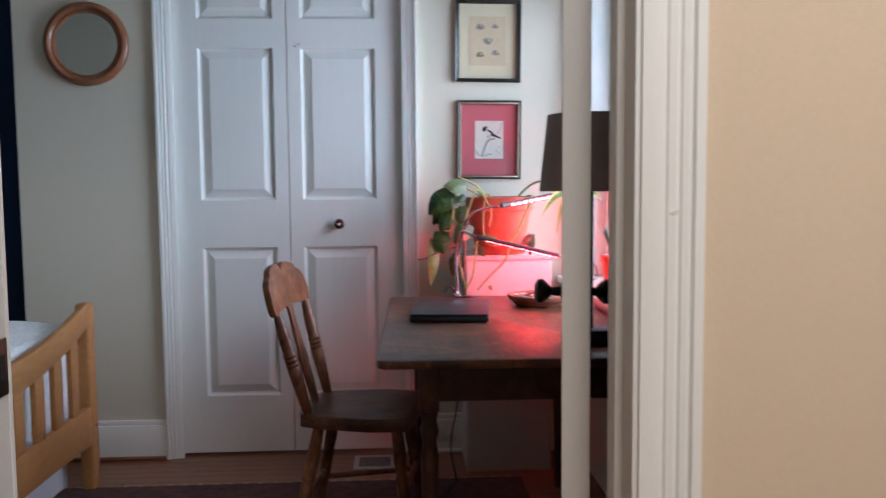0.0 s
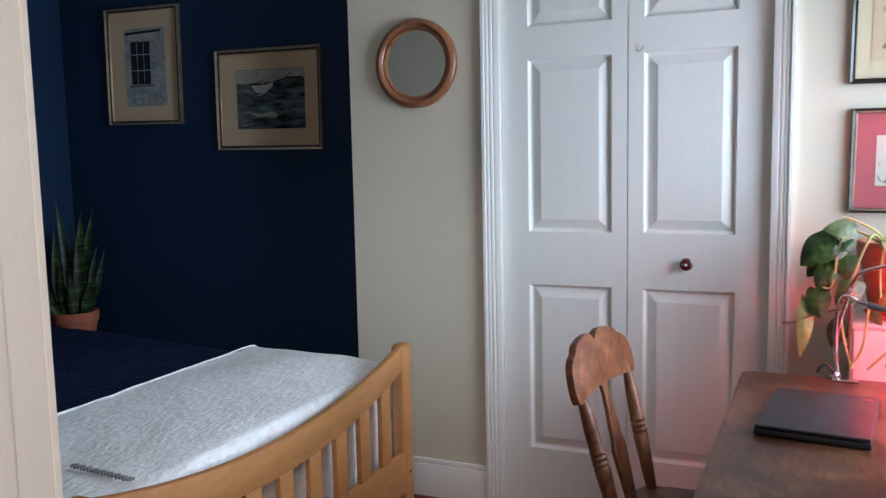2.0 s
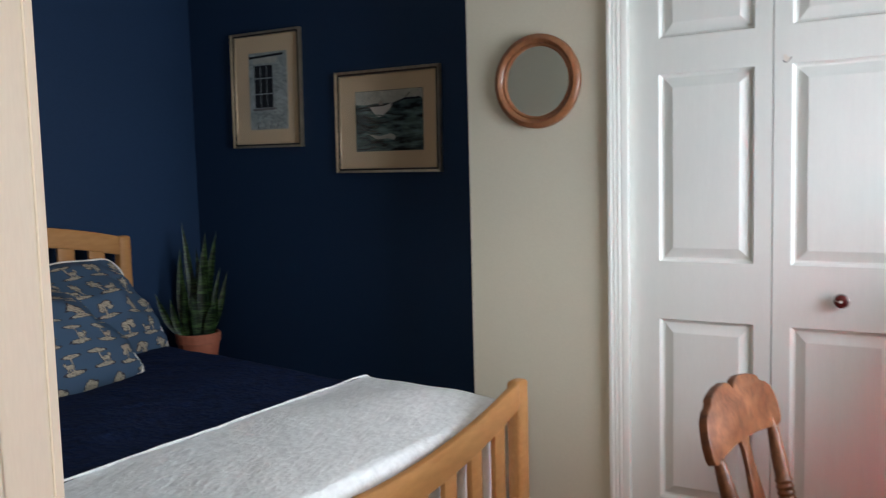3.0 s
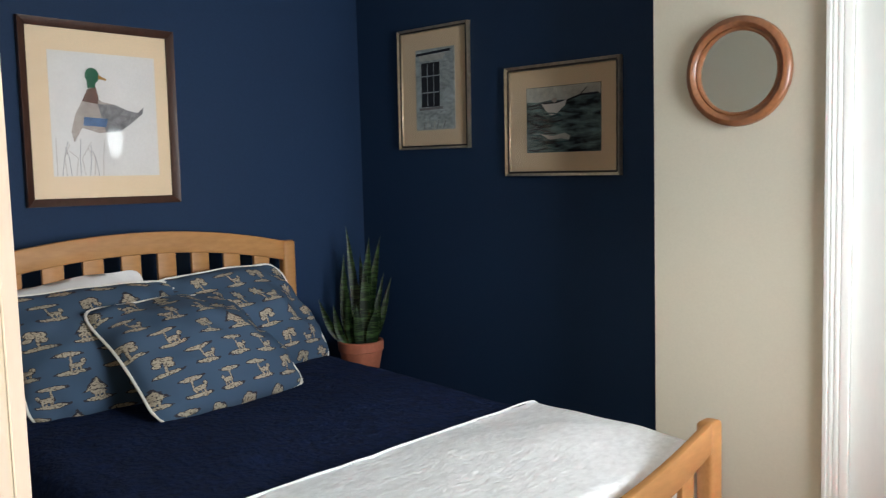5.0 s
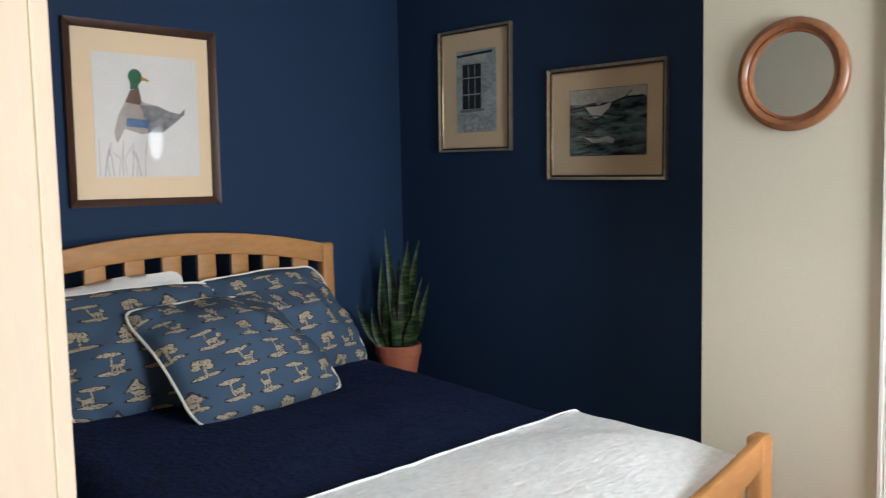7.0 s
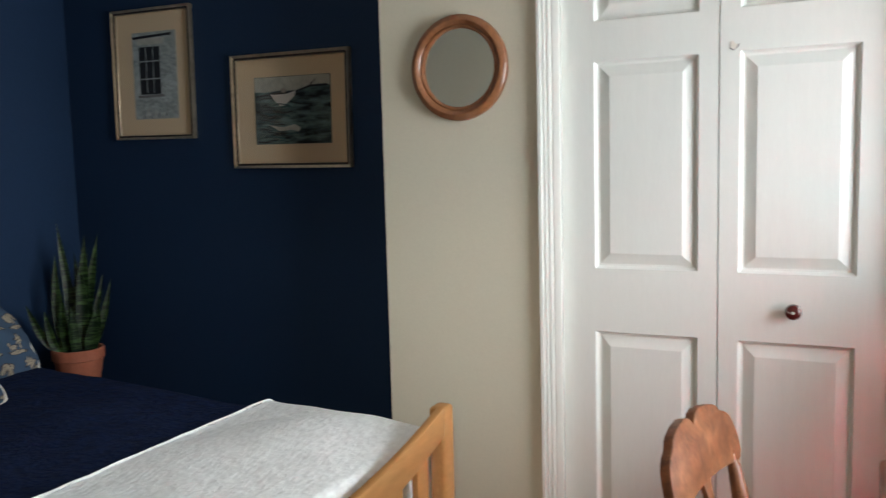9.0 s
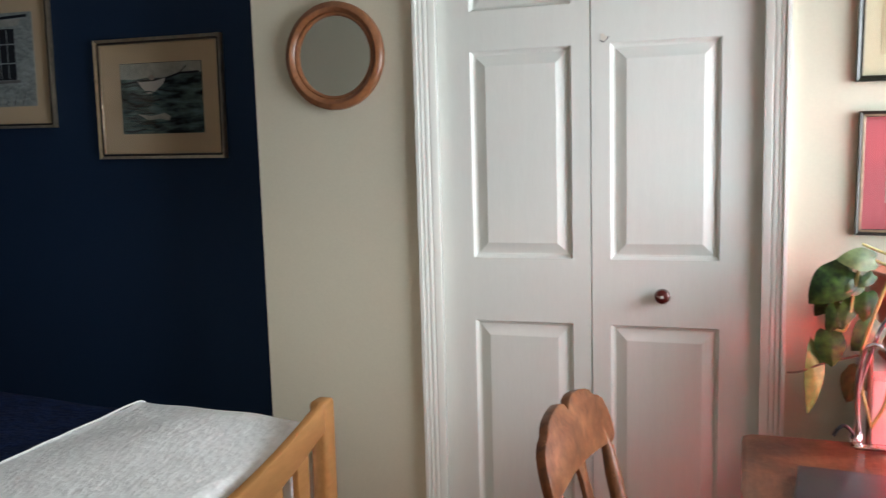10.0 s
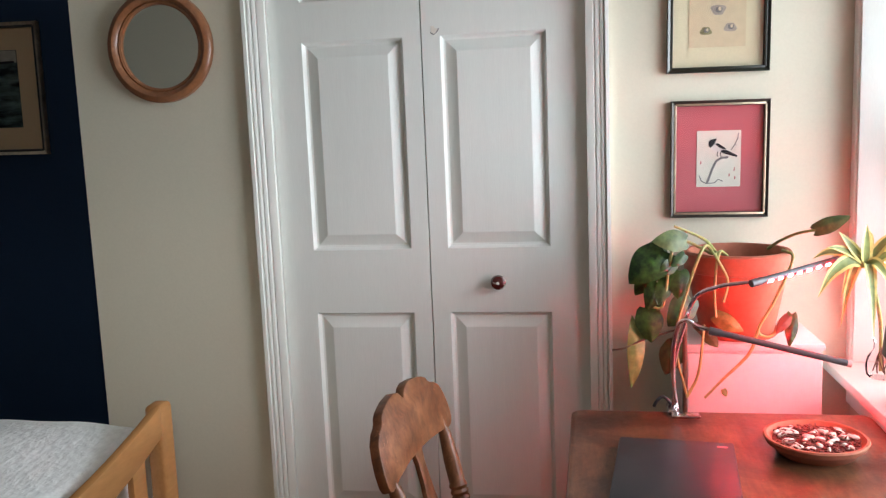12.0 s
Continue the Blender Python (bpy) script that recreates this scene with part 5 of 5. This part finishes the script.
def heart(at, size, down, out, material, parent, curl=0.18, narrow=0.74):
    """A heart-shaped leaf hanging from its stalk: down is the way the tip points, out the way its face looks."""
    d = Vector(down).normalized()
    o = (Vector(out) - d * Vector(out).dot(d)).normalized()
    s = d.cross(o)
    own = bmesh.new()
    rows = []
    for i in range(11):
        t = i / 10
        w = narrow * size * 0.5 * (math.sin(math.pi * min(1, t * 0.92 + 0.08)) ** 0.62) * (1.08 - 0.55 * t) * 1.18
        if i == 10:
            w = 0.0005
        row = []
        for k in (-1, -.6, -.25, 0, .25, .6, 1):
            back = 0.10 * size * abs(k) if t < 0.2 else 0
            p = Vector(at) + d * (t * size - back) + s * k * w + o * (curl * size * (t - 0.35) * (0.5 - t) * 1.6 - abs(k) * w * 0.22 + 0.03 * size * noise.noise((at[0] * 40 + k, t * 3, at[2] * 9)))
            row.append(own.verts.new(p))
        rows.append(row)
    for a, b in zip(rows, rows[1:]):
        for k in range(6):
            own.faces.new((a[k], a[k + 1], b[k + 1], b[k]))
    thicken(own, 0.0012)
    return part("leaf", own, material, parent, smooth=70)


random.seed(33)
for (bx, bz), (tx, tz), mt, broad in (
        ((0.335, 1.206), (0.246, 1.211), LEAFPALEGREEN, 0.66),
        ((0.273, 1.182), (0.177, 1.100), LEAFGREEN, 0.80),
        ((0.306, 1.144), (0.261, 1.122), LEAFGREEN, 0.75),
        ((0.316, 1.125), (0.308, 1.053), LEAFGREEN, 0.80),
        ((0.257, 1.092), (0.229, 1.023), LEAFGREEN, 0.70),
        ((0.283, 1.101), (0.256, 1.035), LEAFGREEN, 0.60),
        ((0.230, 1.019), (0.237, 0.931), LEAFGREEN, 0.82),
        ((0.204, 0.980), (0.190, 0.795), LEAFPALE, 0.26),
        ((0.346, 1.047), (0.286, 0.974), LEAFGREEN, 0.80),
        ((0.304, 0.926), (0.270, 0.843), LEAFBROWN, 0.75),
        ((0.406, 0.998), (0.474, 0.960), LEAFPALE, 0.55),
        ((0.381, 0.954), (0.411, 0.919), LEAFBROWN, 0.70),
        ((0.597, 0.997), (0.560, 0.957), LEAFRED, 0.50),
        ((0.605, 1.002), (0.595, 0.919), LEAFGREEN, 0.40),
        # window light through this leaf is put into its paler green
        ((0.657, 1.225), (0.737, 1.263), LEAFPALEGREEN, 0.46),
        ((0.331, 1.168), (0.294, 1.140), LEAFGREEN, 0.60)):
    base, point = Vector((bx, 3.525, bz)), Vector((tx, 3.500, tz))
    face = (random.uniform(-0.5, 0.4), -1, random.uniform(0.0, 0.5))
    heart(base, (point - base).length, point - base, face, mt, pothos, curl=random.uniform(0.15, 0.45), narrow=broad)
for k in range(7):
    at = (0.285 + 0.05 * random.uniform(-1, 1), 3.575 + 0.015 * random.uniform(-1, 1), 1.02 + 0.16 * k / 6)
    heart(at, random.uniform(0.055, 0.08), (random.uniform(-.6, .4), 0, random.uniform(-1, -.4)), (random.uniform(-.6, .6), -1, random.uniform(0, .5)), LEAFBROWN if k % 3 == 1 else LEAFGREEN, pothos, curl=0.3)
for pts in (((0.43, 3.63, 1.15), (0.38, 3.55, 1.205), (0.30, 3.52, 1.245)),
            ((0.42, 3.62, 1.15), (0.375, 3.52, 1.185), (0.325, 3.505, 1.05), (0.300, 3.50, 0.93), (0.33, 3.49, 0.78)),
            ((0.45, 3.60, 1.15), (0.415, 3.52, 1.170), (0.402, 3.505, 1.08), (0.405, 3.505, 1.0)),
            ((0.44, 3.60, 1.15), (0.405, 3.51, 1.165), (0.435, 3.505, 1.10), (0.425, 3.505, 1.04)),
            ((0.60, 3.62, 1.16), (0.605, 3.53, 1.15), (0.555, 3.51, 1.04), (0.515, 3.505, 0.965), (0.545, 3.51, 0.945), (0.59, 3.53, 0.985)),
            ((0.515, 3.505, 0.965), (0.49, 3.50, 0.90), (0.42, 3.49, 0.83), (0.375, 3.49, 0.78)),
            ((0.33, 3.49, 0.785), (0.36, 3.495, 0.85), (0.375, 3.50, 0.98)),
            ((0.57, 3.66, 1.16), (0.59, 3.60, 1.19), (0.62, 3.55, 1.215), (0.66, 3.53, 1.226)),
            ((0.42, 3.62, 1.15), (0.33, 3.56, 1.20), (0.26, 3.53, 1.195)),
            ((0.30, 3.53, 1.20), (0.285, 3.52, 1.13), (0.27, 3.52, 1.03), (0.24, 3.52, 1.025))):
    part("stem", tube(pts, 0.0048, 7, 8, taper=0.0036), STEM, pothos)
part("twig", tube([(0.30, 3.52, 0.96), (0.22, 3.52, 0.935), (0.165, 3.52, 0.910), (0.133, 3.52, 0.905)], 0.0028, 6, 6), STEMBROWN, pothos)
heart((0.430, 3.525, 0.793), 0.022, (.4, 0, -1), (0, -1, .2), LEAFPALE, pothos)
part("stake", tube([(0.325, 3.50, 0.70), (0.325, 3.505, 0.98)], 0.007, 8, 0), STEMBROWN, pothos)

# variegated plant in a glass on the sill
VC = Vector((0.862, 3.620, WZ0))
drac = thing("variegated_plant", VC, "variegated yellow-green plant rooted in a clear glass on the sill", "plant")
g = part("glass_jar", lathe([(0.023, 0.112), (0.019, 0.10), (0.020, 0.080), (0.034, 0.060), (0.040, 0.035), (0.037, 0.010), (0.030, 0.001), (0, 0.002)], VC, 28), JARGLASS, drac, "clear glass jar")
for k in range(9):
    a, r = k * 2.4, 0.006 + 0.0018 * k
    part("root", tube([VC + Vector((0, 0, .085)), VC + Vector((r * math.cos(a), r * math.sin(a), .05)), VC + Vector((1.3 * r * math.cos(a + .6), 1.3 * r * math.sin(a + .6), .015))], 0.0016, 5, 4), STEMBROWN, drac)
part("stem", tube([VC + Vector((0, 0, .02)), VC + Vector((-.005, 0, .16)), VC + Vector((-.06, -.10, .28)), VC + Vector((-.124, -.240, .355))], 0.0055, 8, 6), STEM, drac)
TOP = Vector((0.738, 3.380, 1.158))
for k, (tx, ty, tz, rise, w) in enumerate((
        (0.611, 3.40, 1.175, 0.030, 0.026), (0.636, 3.38, 1.205, 0.015, 0.022), (0.668, 3.39, 1.243, 0.000, 0.026), (0.725, 3.37, 1.262, 0.000, 0.028), (0.614, 3.36, 1.085, 0.050, 0.034),
        (0.674, 3.38, 1.008, 0.070, 0.022), (0.745, 3.36, 0.985, 0.075, 0.026), (0.757, 3.39, 1.025, 0.060, 0.024), (0.785, 3.36, 1.090, 0.040, 0.026), (0.800, 3.38, 1.245, 0.010, 0.026),
        (0.838, 3.42, 1.195, 0.030, 0.028), (0.825, 3.44, 1.100, 0.050, 0.026), (0.700, 3.47, 1.060, 0.060, 0.022), (0.770, 3.48, 1.230, 0.020, 0.024), (0.860, 3.38, 1.140, 0.040, 0.028), (0.652, 3.43, 1.140, 0.040, 0.026))):
    tip_at = Vector((tx, ty - 0.03, tz))
    path = [TOP, TOP.lerp(tip_at, 0.35) + Vector((0, 0, rise * 0.75)), TOP.lerp(tip_at, 0.72) + Vector((0, 0, rise * 0.7)), tip_at]
    own = blade(path, w * 1.12, 0.28, (0.1 + 0.4 * noise.noise((k * 1.3, 2, 7)), -1, 0.5), 0.9, layer=0, edge=1)
    part("leaf", own, [VARIEG, VARIEGEDGE], drac, smooth=60)

# red pot with a leafy succulent on the sill
succ = clay_pot("succulent", (0.925, 3.36, WZ0), 0.075, 0.13, "green succulent in a small red pot on the sill", REDGLAZE, "plant")
for k in range(12):
    a = k * 2.4
    d = Vector((math.cos(a), math.sin(a), 0))
    b0 = Vector((0.925, 3.36, WZ0 + 0.105))
    part("leaf", blade([b0, b0 + d * .04 + Vector((0, 0, .08)), b0 + d * (.05 + .004 * k) + Vector((0, 0, .15 + .008 * (k % 4)))], 0.035, 0.3, d, 1.2), LEAFGREEN, succ, smooth=60)

# table lamp at the near end of the desk
LC = Vector((0.592, 2.385, ZD))
lamp = thing("table_lamp", LC, "black table lamp with a taupe fabric drum shade", "lamp")
part("base", block(LC.x - 0.055, LC.x + 0.055, LC.y - 0.055, LC.y + 0.055, ZD, ZD + 0.045, 0.006), BLACKMETAL, lamp)
part("pole", tube([LC + Vector((0, 0, .04)), LC + Vector((0, 0, .48))], 0.006, 10, 0), BLACKMETAL, lamp)
part("shade", lathe([(0.142, 0.428), (0.144, 0.426), (0.122, 0.632), (0.120, 0.634), (0.118, 0.632), (0.140, 0.430), (0.142, 0.428)], LC, 48), SHADE, lamp)
bm = tube([LC + Vector((0, 0, .48)), LC + Vector((0.05, 0, .57)), LC + Vector((0.118, 0, .624))], 0.002, 6, 4)
tube([LC + Vector((0, 0, .48)), LC + Vector((-0.05, 0, .57)), LC + Vector((-0.118, 0, .624))], 0.002, 6, 4, bm=bm)
part("harp", bm, BLACKMETAL, lamp)

# ---------------------------------------------------------------- chair
CH = Matrix.Translation((-0.068, 2.990, 0)) @ Matrix.Rotation(radians(-8.5), 4, "Z")
chair = thing("chair", CH.translation, "worn wooden kitchen chair with a pressed crest rail and turned posts", "chair")


def chair_part(name, bm, material, parent=None, label="", smooth=35):
    bm.transform(CH)
    return part(name, bm, material, parent or chair, label, smooth)


seat = [(0.19, -0.185), (0.20, -0.10), (0.205, 0.0), (0.20, 0.10), (0.19, 0.185), (0.06, 0.20), (-0.10, 0.175), (-0.18, 0.15), (-0.195, 0.10), (-0.20, 0.0), (-0.195, -0.10), (-0.18, -0.15), (-0.10, -0.175), (0.06, -0.20)]
chair_part("seat", prism([(x - 0.010, y * 1.03) for x, y in seat], 0.048, Matrix.Translation((0, 0, 0.406)), 0.009), SEATWOOD)
for sy in (-1, 1):
    for sx, splay in ((1, 0.045), (-1, -0.085)):
        top, foot = Vector((0.13 * sx, 0.125 * sy, 0.42)), Vector((0.13 * sx + splay, 0.165 * sy, 0.0))
        d = (top - foot)
        q = d.to_track_quat("Z", "Y").to_matrix().to_4x4()
        L = d.length
        prof = [(0, 0), (0.012, 0), (0.015, 0.03), (0.017, 0.10), (0.022, 0.20), (0.019, 0.22), (0.024, 0.235), (0.019, 0.25), (0.023, 0.30), (0.018, L), (0, L)]
        chair_part("leg", lathe(prof, (0, 0, 0), 16, Matrix.Translation(foot) @ q), CHAIRWOOD)
for pts in (((0.162, -0.145, 0.20), (0.162, 0.145, 0.20)), ((-0.180, -0.15, 0.16), (-0.180, 0.15, 0.16)), ((0.16, -0.148, 0.17), (-0.186, -0.152, 0.13)), ((0.16, 0.148, 0.17), (-0.186, 0.152, 0.13))):
    chair_part("stretcher", tube([Vector(pts[0]), (Vector(pts[0]) + Vector(pts[1])) / 2, Vector(pts[1])], 0.010, 10, 4), CHAIRWOOD)
for sy in (-1, 1):
    low = Vector((-0.165, 0.142 * sy, 0.445))
    high = low + Vector((-0.096, 0.036 * sy, 0.370))
    d = high - low
    q = d.to_track_quat("Z", "Y").to_matrix().to_4x4()
    L = d.length
    prof = [(0, 0), (0.015, 0), (0.018, 0.05), (0.023, 0.168), (0.020, 0.174), (0.0235, 0.182), (0.020, 0.190), (0.0235, 0.198), (0.020, 0.206), (0.0235, 0.214), (0.020, 0.222), (0.020, 0.28), (0.015, L - 0.035), (0.009, L - 0.02), (0.008, L), (0, L)]
    chair_part("back_post", lathe(prof, (0, 0, 0), 18, Matrix.Translation(low) @ q), CHAIRWOOD)
up = Vector((-0.252, 0, 0.968)).normalized()
outward = Vector((0.968, 0, 0.252)).normalized()
half = [(0.0, 0.108), (0.005, 0.115), (0.014, 0.127), (0.032, 0.134), (0.062, 0.131), (0.090, 0.122), (0.103, 0.114), (0.108, 0.104), (0.114, 0.098), (0.129, 0.092), (0.145, 0.076), (0.154, 0.048), (0.158, 0.018), (0.157, -0.012), (0.150, -0.027), (0.138, -0.032), (0.10, -0.026), (0.05, -0.021), (0.0, -0.019)]
outline = half + [(-x, y) for x, y in half[::-1][1:-1]]
M = frame_of((0, 1, 0), up, outward * -1, Vector((-0.262, 0, 0.815)) + outward * 0.012)
crest = prism([(-x * 1.42, y) for x, y in outline], 0.024, M, 0.004)
for v in crest.verts:
    v.co += Vector((-0.012, 0, 0)) * (1 - (v.co.y / 0.215) ** 2)
chair_part("crest_rail", crest, CHAIRWOOD)
hs = [(0.026, 0.0), (0.034, 0.08), (0.042, 0.15), (0.044, 0.185), (0.038, 0.200), (0.033, 0.205), (0.030, 0.24), (0.021, 0.30), (0.019, 0.345), (0.028, 0.385), (0.034, 0.40)]
M = frame_of((0, 1, 0), up, outward * -1, Vector((-0.172, 0, 0.44)) + outward * 0.006)
chair_part("splat", prism([(x, y) for x, y in hs] + [(-x, y) for x, y in hs[::-1]], 0.012, M, 0.002), CHAIRWOOD)

# ---------------------------------------------------------------- small things by the skirting
plate = thing("outlet", (0.245, Y_N - 0.004, 0.11), "white wall outlet plate above the baseboard", "outlet")
part("plate", block(0.20, 0.30, Y_N - 0.024, Y_N - 0.018, 0.05, 0.15, 0.002), WHITEPLASTIC, plate)
power = thing("power_strip", (0.23, 3.15, 0.01), "black power adapter with cables on the rug", "adapter")
part("body", block(0.16, 0.30, 3.08, 3.14, 0.010, 0.045, 0.006), BLACKPLASTIC, power)
part("label", block(0.19, 0.25, 3.0795, 3.0805, 0.018, 0.038), WHITEPLASTIC, power, smooth=0)
part("cable", tube([(0.30, 3.11, 0.03), (0.36, 3.09, 0.05), (0.33, 3.16, 0.014), (0.22, 3.22, 0.014), (0.28, 3.40, 0.014)], 0.003, 6, 8), CABLE, power)

# ---------------------------------------------------------------- floor strips, nearest part of the room
random.seed(21)
shared = {}
y = Y_S - 0.06
while y < Y_BLUE - 0.05:
    x = X_W
    first = random.choice((0.35, 0.65, 0.9, 1.2))
    while x < X_E - 0.01:
        ln = min(first or random.choice((0.9, 1.25, 1.6)), X_E - x)
        first = 0
        key = round(ln, 3)
        if key not in shared:
            shared[key] = to_mesh("plank", block(0, ln - 0.0015, 0, 0.0605, -0.012, 0.0, 0.0012, segs=1), FLOORWOOD, 0)
        ob = new("plank", shared[key])
        ob.parent = floor
        ob.location = Vector((x, y, 0)) * S
        x += ln
    y += 0.062
